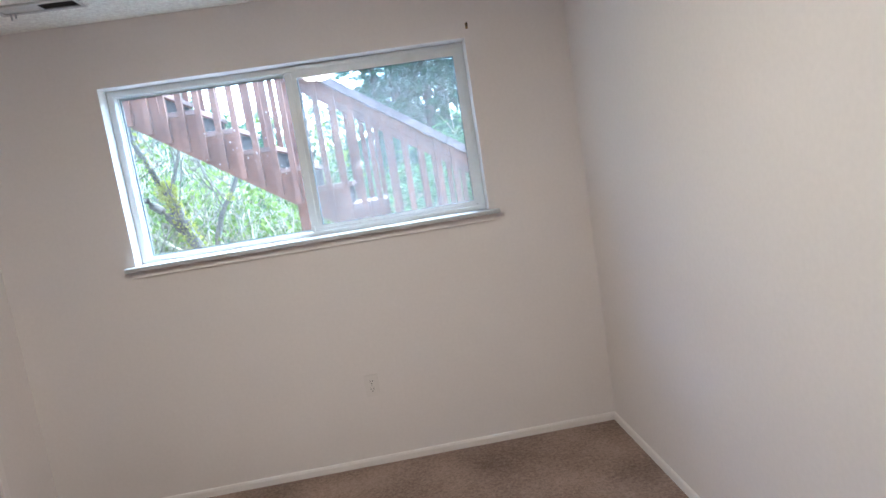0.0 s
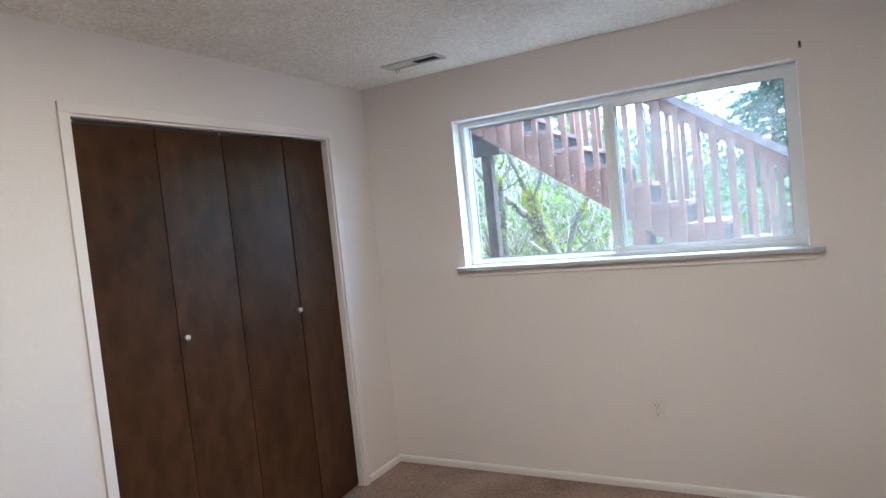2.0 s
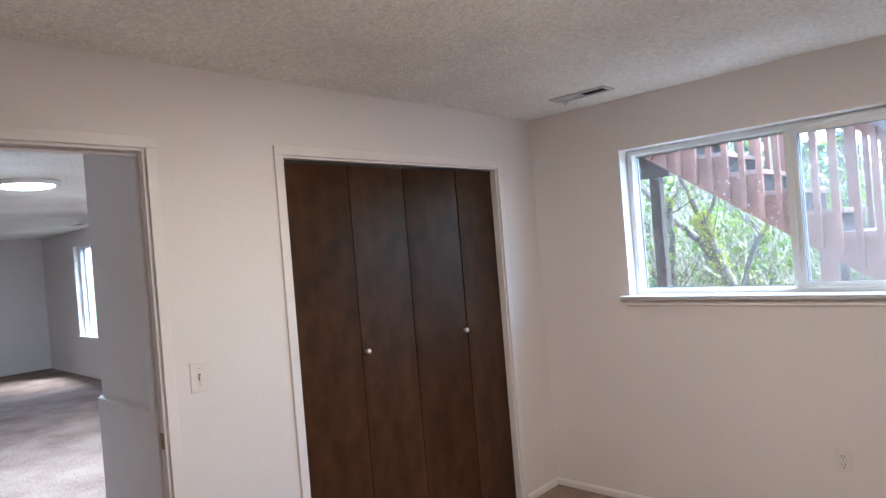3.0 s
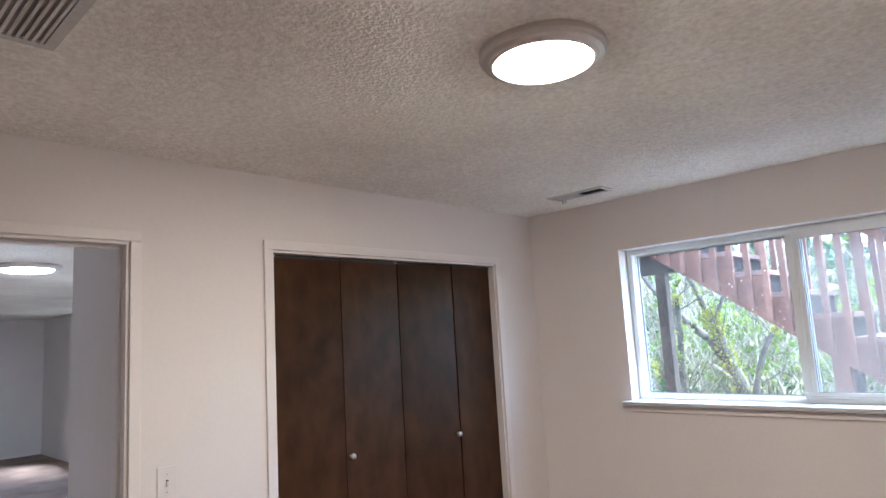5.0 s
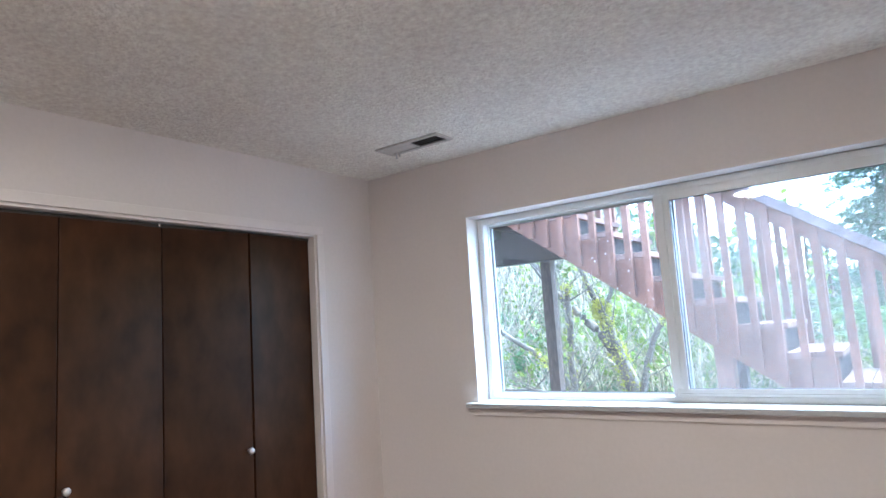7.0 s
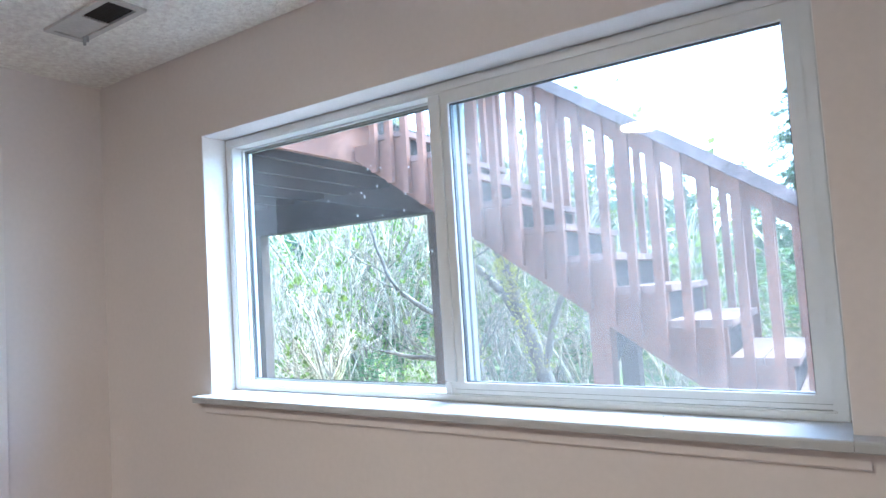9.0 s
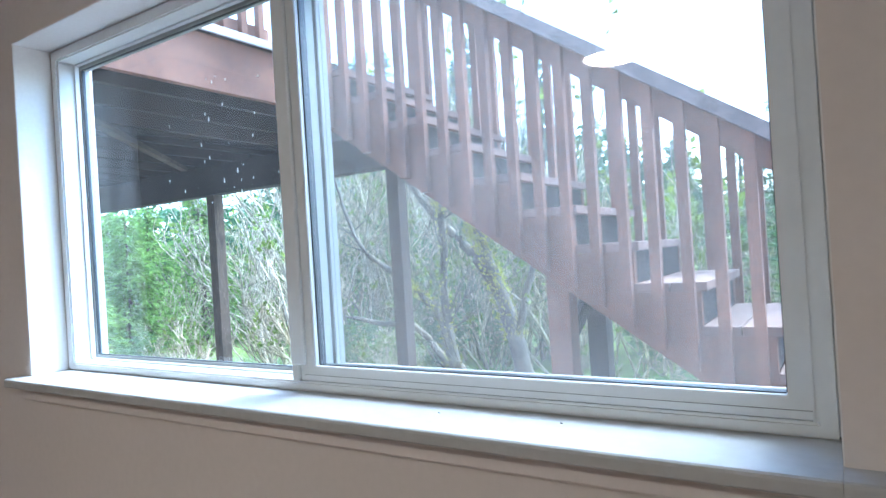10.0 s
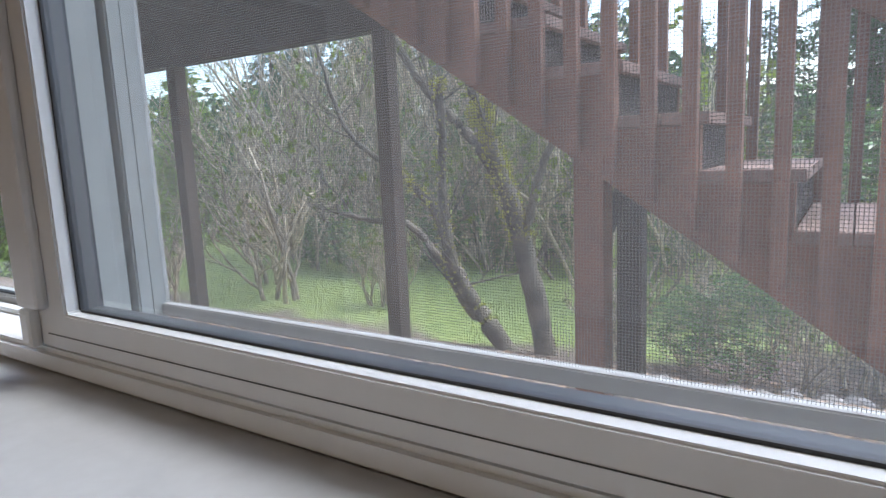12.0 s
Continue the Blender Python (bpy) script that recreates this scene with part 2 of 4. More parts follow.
wall_with_holes("wall_south", "y", BACK - 0.2, BACK, -0.12, W, [], 0, H, WALL, "plain off-white wall behind the walker")
wall_with_holes("wall_west", "x", -0.12, 0.0, BACK, 0.0, [(CY0, CY1, 0, CZ), (DY0, DY1, 0, DZ)], 0, H, WALL, "warm off-white wall with a closet and a doorway")
wall_with_holes("wall_closet_back", "x", -0.72, -0.62, -2.33, 0.0, [], 0, H, WALL, "painted wall at the back of the closet")
wall_with_holes("wall_closet_side", "y", -2.41, -2.33, -0.72, -0.12, [], 0, H, WALL, "painted wall between hallway and closet")
wall_with_holes("wall_far_end", "x", FARX - 0.2, FARX, FY - 0.2, 0.0, [], 0, H, WALL, "painted end wall of the far room")
wall_with_holes("wall_far_south", "y", FY - 0.2, FY, FARX, -0.12, [], 0, H, WALL, "painted wall of the far room")
wall_with_holes("wall_far_return", "x", -0.12, 0.0, FY, BACK - 0.2, [], 0, H, WALL, "painted return wall of the far room")
bm = extruded([(-2.425, 0.0), (-2.41, 0.0), (-2.41, 1.06), (-2.425, 1.05)], 0, -0.735, -0.12)
tagged(part("wall_ledge", bm, TRIM), "painted lower wall facing with a thin ledge in the hallway", "wall panel", kind="structure")

# ---- baseboards and casings ----
BASE = [(0.0, 0.0), (0.011, 0.0), (0.011, 0.030), (0.007, 0.040), (0.0, 0.043)]
def baseboard(axis, face, lo, hi, sign):
    prof = [(face + sign * p, q + FLOOR - 0.002) for p, q in BASE]
    bm = extruded(prof, axis, lo, hi)
    return tagged(part("baseboard", bm, TRIM), "low painted white baseboard along the carpet", "baseboard", kind="structure")
baseboard(0, 0.0, 0.0, W, -1)
baseboard(1, W, BACK, -0.011, -1)
baseboard(1, 0.0, CY1 + 0.041, -0.011, 1)
baseboard(1, 0.0, DY1 + 0.05, CY0 - 0.041, 1)
baseboard(1, 0.0, BACK, DY0 - 0.05, 1)
baseboard(0, 0.0, FARX, -0.72, -1)
baseboard(1, FARX, FY, -0.011, 1)

def casing(name, y0, y1, top, wide, label):
    """The painted frame round an opening in the west wall, with its jambs."""
    th = empty(name, label, "door casing", kind="structure")
    for a, s in ((y0, -1), (y1, 1)):
        lo, hi = sorted((a - 0.004 * s, a + s * wide))
        part("casing_leg", box((0.0, lo, 0.0), (0.013, hi, top - 0.004), 0.003), TRIM, th)
        lo, hi = sorted((a, a - 0.014 * s))
        part("jamb", box((-0.122, lo, 0), (-0.0005, hi, top - 0.014), 0.001), TRIM, th)
    part("casing_head", box((0.0, y0 - wide, top - 0.0038), (0.0132, y1 + wide, top + wide), 0.003), TRIM, th)
    part("jamb_head", box((-0.122, y0, top - 0.0138), (-0.0005, y1, top), 0.001), TRIM, th)
    return th
casing("trim_closet", CY0, CY1, CZ, 0.036, "white painted wooden casing round the closet opening")
door_case = casing("trim_doorway", DY0, DY1, DZ, 0.036, "white painted wooden casing of the open doorway")
part("door_stop", box((-0.075, DY1 - 0.025, 0), (-0.040, DY1 - 0.0142, DZ - 0.026), 0.002), TRIM, door_case)
part("door_stop", box((-0.075, DY0 + 0.015, DZ - 0.025), (-0.040, DY1 - 0.015, DZ - 0.0142), 0.002), TRIM, door_case)
part("strike_plate", box((-0.034, DY1 - 0.0165, 0.94), (-0.008, DY1 - 0.0142, 1.0), 0.001), BRASS, door_case, "dark brass strike plate")

# ---- closet: track and bifold doors ----
track = empty("closet_track", "metal bifold door track under the closet header, dark for the shaded gap", "door track", (-0.055, CY0, CZ - 0.0142))
# Channel coloured near black for the shade in the gap over the doors.
part("channel", extruded([(-0.018, -0.017), (-0.018, -0.004), (0.018, -0.004), (0.018, -0.017), (0.014, -0.017), (0.014, -0.007), (-0.014, -0.007), (-0.014, -0.017)], 1, 0.015, CY1 - CY0 - 0.015), VENTD, track)

PANEL_W = (CY1 - CY0 - 0.0355) / 4
def bifold(start, direction, fold):
    """A pair of hinged plywood leaves. start: the pivot's y; direction: +1 or -1 along y; fold: degrees off the wall plane."""
    th = empty("bifold_door", "dark brown stained plywood bifold closet door, closed, with a small metal knob", "closet door", (-0.055, start, FLOOR + 0.012), group="closet doors")
    tall = CZ - 0.058
    c, s = math.cos(radians(fold)) * PANEL_W, math.sin(radians(fold)) * PANEL_W
    for k in range(2):
        bm = box((-0.016, 0.0015, 0), (0.016, PANEL_W - (0.0002 if k else 0.0015 if direction > 0 else 0.0045), tall), 0.0018)
        lf = part("leaf", bm, DOORWOOD, th)
        ang = fold if k == 0 else -fold
        lf.matrix_basis = Matrix.Translation((s * k, direction * c * k, 0)) @ Matrix.Rotation(radians(-ang * direction), 4, "Z") @ (Matrix.Identity(4) if direction > 0 else Matrix.Rotation(math.pi, 4, "Z"))
        part("pivot_pin", turned([(0.004, 0), (0.004, 0.022), (0.0, 0.024)], 10, centre=(0, 0.02 if k == 0 else PANEL_W - 0.02, tall)), STEEL, lf)
        end = box((0.010, PANEL_W - 0.012, tall + 0.001), (0.018, PANEL_W - 0.004, tall + 0.014), 0.001) if k else box((0.010, 0.004, tall + 0.001), (0.018, 0.024, tall + 0.010), 0.001)
        part("guide", end, PLASTIC, lf, "small white nylon guide")
        if k == 1:
            # knob on the leading leaf, close to the hinge
            side = 1 if direction > 0 else -1
            kn = turned([(0.0, 0.016), (0.0065, 0.016), (0.006, 0.026), (0.0115, 0.031), (0.0135, 0.038), (0.0115, 0.044), (0.0, 0.047)], 20, axis="x")
            ob = part("knob", kn, NICKEL, lf, "small satin metal knob", smooth=True)
            ob.matrix_basis = (Matrix.Identity(4) if direction > 0 else Matrix.Rotation(math.pi, 4, "Z")) @ Matrix.Translation((0, side * 0.022, 1.096))
    for z in (0.25, 1.0, 1.75):
        hg = turned([(0.005, z - 0.035), (0.005, z + 0.035)], 10, centre=(s - 0.018, direction * c, 0))
        part("hinge", hg, BRASS, th)
    return th
bifold(CY0 + 0.017, 1, 1.5)
bifold(CY1 - 0.017, -1, 6.0)

# ---- the window: frame, sliding sash, fixed sash, screen, sill ----
def ring(y0, y1, x0, x1, z0, z1, w, bevel=0.003, wb=None, wt=None, wr=None):
    """Four mitred rails round a rectangle, as one frame. w: the left rail's width; wb, wt, wr: bottom, top, right."""
    wb, wt, wr = (w if k is None else k for k in (wb, wt, wr))
    bm = bmesh.new()
    o = [(x0, z0), (x1, z0), (x1, z1), (x0, z1)]
    i = [(x0 + w, z0 + wb), (x1 - wr, z0 + wb), (x1 - wr, z1 - wt), (x0 + w, z1 - wt)]
    v = {}
    for k in range(4):
        for s, y in ((0, y0), (1, y1)):
            v["o", k, s] = bm.verts.new((o[k][0], y, o[k][1]))
            v["i", k, s] = bm.verts.new((i[k][0], y, i[k][1]))
    for k in range(4):
        q = (k + 1) % 4
        bm.faces.new((v["o", k, 0], v["o", q, 0], v["i", q, 0], v["i", k, 0]))
        bm.faces.new((v["o", k, 1], v["i", k, 1], v["i", q, 1], v["o", q, 1]))
        bm.faces.new((v["i", k, 0], v["i", q, 0], v["i", q, 1], v["i", k, 1]))
        bm.faces.new((v["o", k, 0], v["o", k, 1], v["o", q, 1], v["o", q, 0]))
    bmesh.ops.recalc_face_normals(bm, faces=bm.faces)
    if bevel:
        bmesh.ops.bevel(bm, geom=[e for e in bm.edges if not e.is_boundary and e.calc_face_angle(0) > 0.5], offset=bevel, segments=2, affect="EDGES")
    return bm


def slider_window(name, x0, x1, z0, z1, y, mid, label):
    """A white vinyl slider in the wall's opening. y: the frame's inner face; mid: the sliding sash's inner edge."""
    th = empty(name, label, "window", kind="structure")
    part("window_frame", ring(y, y + 0.09, x0, x1, z0, z1, 0.030, 0.004, 0.019, 0.030, 0.026), VINYL, th)
    part("frame_lip", ring(y + 0.044, y + 0.056, x0 + 0.0295, x1 - 0.0255, z0 + 0.0185, z1 - 0.0295, 0.005, 0.001), VINYL, th)
    # The track takes the near-black channel colour for the shade it lies in.
    part("track", box((mid + 0.05, y + 0.057, z0 + 0.0188), (x1 - 0.026, y + 0.073, z0 + 0.029), 0.001), SEAL, th, "outer track, coloured dark for the shade behind the sash")
    fz0, fz1 = z0 + 0.0208, z1 - 0.0295
    sashes = ((mid, x1 - 0.0255, y + 0.002, (0.048, 0.028, 0.031, 0.029)), (x0 + 0.0295, mid + 0.050, y + 0.058, (0.008, 0.010, 0.012, 0.050)))
    for a, b, yy, (wl, wb, wt, wr) in sashes:
        slides = wl > 0.02
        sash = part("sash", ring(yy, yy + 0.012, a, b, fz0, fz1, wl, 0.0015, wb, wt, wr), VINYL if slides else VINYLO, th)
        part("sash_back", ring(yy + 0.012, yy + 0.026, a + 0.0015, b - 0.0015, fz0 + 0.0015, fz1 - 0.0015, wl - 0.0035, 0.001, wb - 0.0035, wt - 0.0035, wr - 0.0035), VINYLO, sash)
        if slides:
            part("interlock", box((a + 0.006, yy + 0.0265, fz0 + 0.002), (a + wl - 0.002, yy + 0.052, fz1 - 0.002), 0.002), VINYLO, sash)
        ia, ib, ja, jb = a + wl - 0.0005, b - wr + 0.0005, fz0 + wb - 0.0005, fz1 - wt + 0.0005
        front, deep = (0.0115, 0.017) if slides else (0.004, 0.008)
        part("gasket", ring(yy + front, yy + front + deep, ia - 0.002, ib + 0.002, ja - 0.002, jb + 0.002, 0.003, 0), SEAL, sash, "black glazing channel, tinted blue for the reflected sky")
        part("gasket_lip", ring(yy + front - 0.0008, yy + front + 0.0012, ia - 0.002, ib + 0.002, ja - 0.002, jb + 0.002, 0.0042, 0), GASKET, sash, "black rubber lip against the glass")
        if slides:
            part("seam", box((a + 0.02, yy - 0.0005, fz0 + 0.0108), (b - 0.004, yy + 0.001, fz0 + 0.0114)), GASKET, sash, "thin dark seam along the rail")
        g = part("pane", box((ia - 0.003, yy + front + 0.002, ja - 0.003), (ib + 0.003, yy + front + 0.0024, jb + 0.003)), HAZED if slides else GLASS, sash)
        g.visible_shadow = False
    return th

win = slider_window("window_1", WX0 + 0.002, WX1 - 0.002, WZ0 + 0.0045, WZ1 - 0.002, 0.090, 1.454, "white vinyl two-panel sliding window with an insect screen")
part("sash_guide", box((1.447, 0.0835, WZ0 + 0.0245), (1.4645, 0.0925, WZ0 + 0.055), 0.004), VINYL, win)
part("pull_rail", box((1.446, 0.0835, WZ0 + 0.0555), (1.481, 0.0925, WZ1 - 0.036), 0.004), VINYL, win, "slim rounded vinyl pull rail")
win2 = slider_window("window_2", FWX0 + 0.003, FWX1 - 0.003, FWZ0 + 0.005, FWZ1 - 0.003, 0.080, (FWX0 + FWX1) / 2, "white vinyl window of the far room, daylight outside")

# painted lining of the opening
lining = empty("window_lining", "white painted lining of the window opening", "window reveal", kind="structure")
part("side_lining", box((WX0, 0.0015, WZ0 + 0.0045), (WX0 + 0.0018, 0.0895, WZ1 - 0.002)), SILLP, lining)
part("side_lining", box((WX1 - 0.0018, 0.0015, WZ0 + 0.0045), (WX1, 0.0895, WZ1 - 0.002)), SILLP, lining)
part("head_lining", box((WX0, 0.0015, WZ1 - 0.0018), (WX1, 0.0895, WZ1)), SILLP, lining)

# dried white specks on the fixed pane
sp = bmesh.new()
rs = random.Random(17)
for _ in range(34):
    x, z, r = rs.uniform(0.98, 1.40), rs.uniform(1.55, 1.90), rs.uniform(0.0012, 0.0034)
    top = z + r * rs.uniform(1.2, 3.0)
    fc = [sp.verts.new((x + r * math.cos(a) * 0.7, 0.1585, z + (r if math.sin(a) < 0 else top - z) * math.sin(a))) for a in [k * math.pi / 4 for k in range(8)]]
    bk = [sp.verts.new((v.co.x, 0.1589, v.co.z)) for v in fc]
    sp.faces.new(fc), sp.faces.new(bk[::-1])
tagged(part("specks", sp, SILLP, win, "dried white specks on the glass"), kind="stuff")

# sill board with a rounded nose and the apron under it
nose = [(0.093, WZ0 - 0.001), (0.093, WZ0 + 0.004), (-0.043, WZ0 + 0.004), (-0.0455, WZ0 + 0.002), (-0.0465, WZ0 - 0.002), (-0.0465, WZ0 - 0.014), (-0.045, WZ0 - 0.0165), (-0.0, WZ0 - 0.017), (0.0, WZ0 - 0.001)]
sill = empty("window_sill", "white painted wooden window sill with a rounded nose", "window sill", kind="structure")
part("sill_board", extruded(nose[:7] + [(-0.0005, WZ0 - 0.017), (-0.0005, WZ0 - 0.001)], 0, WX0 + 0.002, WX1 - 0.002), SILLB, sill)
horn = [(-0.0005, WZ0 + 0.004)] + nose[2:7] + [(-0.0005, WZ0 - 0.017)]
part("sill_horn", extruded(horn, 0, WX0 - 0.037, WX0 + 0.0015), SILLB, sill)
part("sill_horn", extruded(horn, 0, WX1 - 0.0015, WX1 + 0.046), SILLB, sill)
apron = [(-0.0005, WZ0 - 0.018), (-0.011, WZ0 - 0.018), (-0.012, WZ0 - 0.050), (-0.009, WZ0 - 0.054), (-0.0005, WZ0 - 0.055)]
for x, y, s in ((1.808, 0.042, 0.0009), (2.005, 0.052, 0.0014)):
    b = turned([(0.0001, WZ0 + 0.0040), (s, WZ0 + 0.0041), (s * 0.7, WZ0 + 0.0049), (0.0001, WZ0 + 0.0053)], 7, None, (x, y, 0))
    for v in b.verts:
        v.co.x = x + (v.co.x - x) * 1.9
    part("chip", b, SLOT, sill, "dark chip in the paint")
part("apron", extruded(apron, 0, WX0 - 0.02, WX1 + 0.02), TRIM, sill)
sill2 = box((FWX0 - 0.04, -0.03, FWZ0 - 0.022), (FWX1 + 0.04, -0.0005, FWZ0 + 0.003), 0.006)
tagged(part("window_sill_far", sill2, SILLP), "white painted sill under the far room's window", "window sill", kind="structure")

# ---- fixtures ----
def flush_light(name, at, radius, rim, glow, label):
    th = empty(name, label, "ceiling light", at)
    r = radius
    part("trim_ring", turned([(r * 0.74, -0.030), (r * 0.79, -0.037), (r * 0.84, -0.035), (r * 0.87, -0.030), (r * 0.955, -0.026), (r * 0.975, -0.019), (r, -0.015), (r, -0.001), (r * 0.74, -0.001)], 64), rim, th, smooth=False)
    part("diffuser", turned([(0.0, -0.0495), (r * 0.4, -0.049), (r * 0.58, -0.047), (r * 0.69, -0.0425), (r * 0.75, -0.0345), (r * 0.75, -0.028)], 64), glow, th, "glowing white diffuser", smooth=True)
    return th
flush_light("ceiling_light", (1.473, -1.943, H), 0.166, NICKEL, LAMPWARM, "round flush ceiling light with nickel rim, lit warm")
flush_light("ceiling_light", (-3.28, -2.0, H), 0.235, NICKEL, LAMPCOOL, "round flush ceiling light in the far room, lit")

def ceiling_register(at, lx, ly, dark_half, lever, label, turn=0):
    """A stamped metal register: a flange, angled louvres, part of them shut."""
    th = empty("ceiling_vent", label, "air vent", at)
    x, y = lx / 2, ly / 2
    b = 0.018
    fl = bmesh.new()
    for lo, hi in (((-x, -y), (x, -y + b)), ((-x, y - b), (x, y)), ((-x, -y + b), (-x + b, y - b)), ((x - b, -y + b), (x, y - b))):
        box((lo[0], lo[1], -0.009), (hi[0], hi[1], -0.0005), 0.0, fl)
    part("frame", fl, VENTW, th)
    part("duct", box((-x + b, -y + b, -0.001), (x - b, y - b, -0.0004)), VENTD, th, "dark duct opening")
    n = 9
    for half in (0, 1):
        xa, xb = (-x + b, -0.004) if half == 0 else (0.004, x - b)
        for i in range(n):
            yy = -y + b + (i + 0.5) * (ly - 2 * b) / n
            tilt = radians(12 if half == 0 else 62)
            w = (ly - 2 * b) / n * (0.58 if half == 0 else 0.40)
            dy, dz = w * math.cos(tilt), w * math.sin(tilt) * 0.7
            sl = bmesh.new()
            q = [(xa, yy - dy, -0.0035 - dz * 0.5), (xb, yy - dy, -0.0035 - dz * 0.5), (xb, yy + dy, -0.0035 + dz * 0.5 - 0.0006), (xa, yy + dy, -0.0035 + dz * 0.5 - 0.0006)]
            lowv = [sl.verts.new(p) for p in q]
            upv = [sl.verts.new((p[0], p[1], p[2] + 0.0008)) for p in q]
            sl.faces.new(lowv[::-1]); sl.faces.new(upv)
            for k in range(4):
                sl.faces.new((lowv[k], lowv[(k + 1) % 4], upv[(k + 1) % 4], upv[k]))
            part("louvre", sl, VENTW if half == 0 else VENTD, th)
    part("divider", box((-0.004, -y + b, -0.006), (0.004, y - b, -0.001)), VENTW, th)
    if lever:
        for k, dx in enumerate((-x + 0.035, -x + 0.052)):
            part("lever", box((dx, y - 0.022, -0.032 + 0.006 * k), (dx + 0.004, y - 0.014, -0.005), 0.001), STEEL, th)
    return th
ceiling_register((0.583, -0.332, H), 0.335, 0.118, True, True, "white metal ceiling register with louvres half shut and small levers")
ceiling_register((-7.64, -0.34, H), 0.33, 0.12, True, False, "small metal ceiling register in the far room")
# the larger return grille over the doorway side
grille = empty("ceiling_grille", "grey metal return-air grille with fine slats in the ceiling", "air vent", (0.93, -3.075, H))
gb = bmesh.new()
for lo, hi in (((-0.2, -0.2), (0.2, -0.175)), ((-0.2, 0.175), (0.2, 0.2)), ((-0.2, -0.175), (-0.175, 0.175)), ((0.175, -0.175), (0.2, 0.175))):
    box((*lo, -0.007), (*hi, -0.0005), 0.0, gb)
part("frame", gb, VENTW, grille)
part("duct", box((-0.175, -0.175, -0.001), (0.175, 0.175, -0.0004)), DARKVOID, grille)
for i in range(22):
    yy = -0.168 + i * 0.016
    part("slat", box((-0.175, yy - 0.003, -0.0065), (0.175, yy + 0.004, -0.0035)), VENTW, grille)

def wall_plate(name, label, category, m, switch):
    """A cover plate with its switch or its two sockets; built facing +x and then turned."""
    th = empty(name, label, category)
    th.matrix_basis = m
    part("plate", box((0.0, -0.035, -0.057), (0.0055, 0.035, 0.057), 0.0025), PLASTIC, th)
    if switch:
        part("slot", box((0.0052, -0.0045, -0.011), (0.0058, 0.0045, 0.011)), SLOT, th)
        part("toggle", extruded([(-0.004, -0.009), (0.004, -0.009), (0.004, 0.006), (-0.004, 0.006)], 0, 0.005, 0.016), PLASTIC, th, "small dark-shadowed toggle")
        holes = (-0.03, 0.03)
    else:
        for z in (-0.020, 0.020):
            face = part("socket", box((0.005, -0.017, z - 0.0145), (0.0072, 0.017, z + 0.0145), 0.002), PLASTIC, th)
            for yy, hgt in ((-0.0065, 0.0045), (0.0065, 0.0055)):
                part("slot", box((0.0070, yy - 0.0012, z + 0.001 - hgt + 0.003), (0.0076, yy + 0.0012, z + 0.001 + hgt + 0.003)), SLOT, face)
            part("slot", turned([(0.0028, 0.0070), (0.0028, 0.0076)], 10, centre=(0, 0, z - 0.0085), axis="x"), SLOT, face)
        holes = (0.0,)
    for z in holes:
        part("screw", turned([(0.003, 0.0054), (0.0028, 0.0066), (0.0, 0.0068)], 10, centre=(0, 0, z), axis="x"), STEEL, th)
    return th
wall_plate("power_outlet", "ivory plastic duplex outlet on the window wall", "outlet", pose(1.612, 0.0, 0.438, 0, 0, -90), False)
wall_plate("light_switch", "ivory plastic toggle light switch beside the doorway", "light switch", pose(0.0, -2.302, 1.178), True)

hook = empty("curtain_hook", "small dark metal curtain hook screwed above the window", "hook", (2.355, 0.0, 2.120))
part("plate", box((-0.006, -0.003, -0.014), (0.006, 0.0, 0.014), 0.001), BRASS, hook)
part("peg", box((-0.004, -0.022, -0.004), (0.004, -0.003, 0.004), 0.001), SLOT, hook)
part("tip", box((-0.004, -0.022, 0.004), (0.004, -0.017, 0.013), 0.001), SLOT, hook)

# ---- outside: materials ----
BARK = material("mossy_bark", (0.105, 0.085, 0.065), 0.95, vary=0.45, scale=5, fine=60, bump=0.8, second=(0.23, 0.20, 0.15), depth=0.01)
TWIG = material("pale_twig_bark", (0.27, 0.21, 0.135), 0.95, vary=0.35, scale=9, fine=60, bump=0.2, second=(0.58, 0.49, 0.35), per_island=0.45)
PINEBARK = material("dark_pine_bark", (0.085, 0.060, 0.048), 0.95, vary=0.4, scale=4, fine=40, bump=0.6, stretch=(1, 1, 0.2), second=(0.15, 0.105, 0.08))
MOSS = material("yellow_green_moss", (0.36, 0.38, 0.05), 1.0, vary=0.4, scale=20, fine=160, bump=1.0, second=(0.60, 0.58, 0.10), depth=0.01)
LEAF = material("broad_leaf", (0.125, 0.19, 0.032), 0.5, vary=0.35, scale=3, fine=30, bump=0, second=(0.26, 0.32, 0.06), translucent=0.35, per_island=0.4)
LEAFD = material("rhododendron_leaf", (0.085, 0.17, 0.055), 0.4, vary=0.3, scale=3, fine=30, bump=0, second=(0.16, 0.27, 0.09), translucent=0.3, per_island=0.4)
NEEDLE = material("conifer_needles", (0.045, 0.10, 0.050), 0.7, vary=0.35, scale=1.5, fine=20, bump=0, second=(0.09, 0.17, 0.075), translucent=0.25, per_island=0.4)
CEDAR = material("cedar_sprays", (0.15, 0.27, 0.055), 0.7, vary=0.35, scale=1.5, fine=20, bump=0, second=(0.28, 0.41, 0.10), translucent=0.45, per_island=0.4)
GRASS = material("lawn_grass", (0.27, 0.36, 0.08), 0.9, vary=0.3, scale=2, fine=60, bump=0.5, second=(0.44, 0.52, 0.14), translucent=0.2)
LITTER = material("dead_leaves", (0.16, 0.10, 0.06), 0.9, vary=0.4, scale=6, fine=40, bump=0.1, second=(0.30, 0.20, 0.13), per_island=0.5)
# Pale colour painting the skylight on the wet deck edge.
LITEDGE = material("pale_lit_edge", (0.62, 0.62, 0.63), 0.35, vary=0.08)
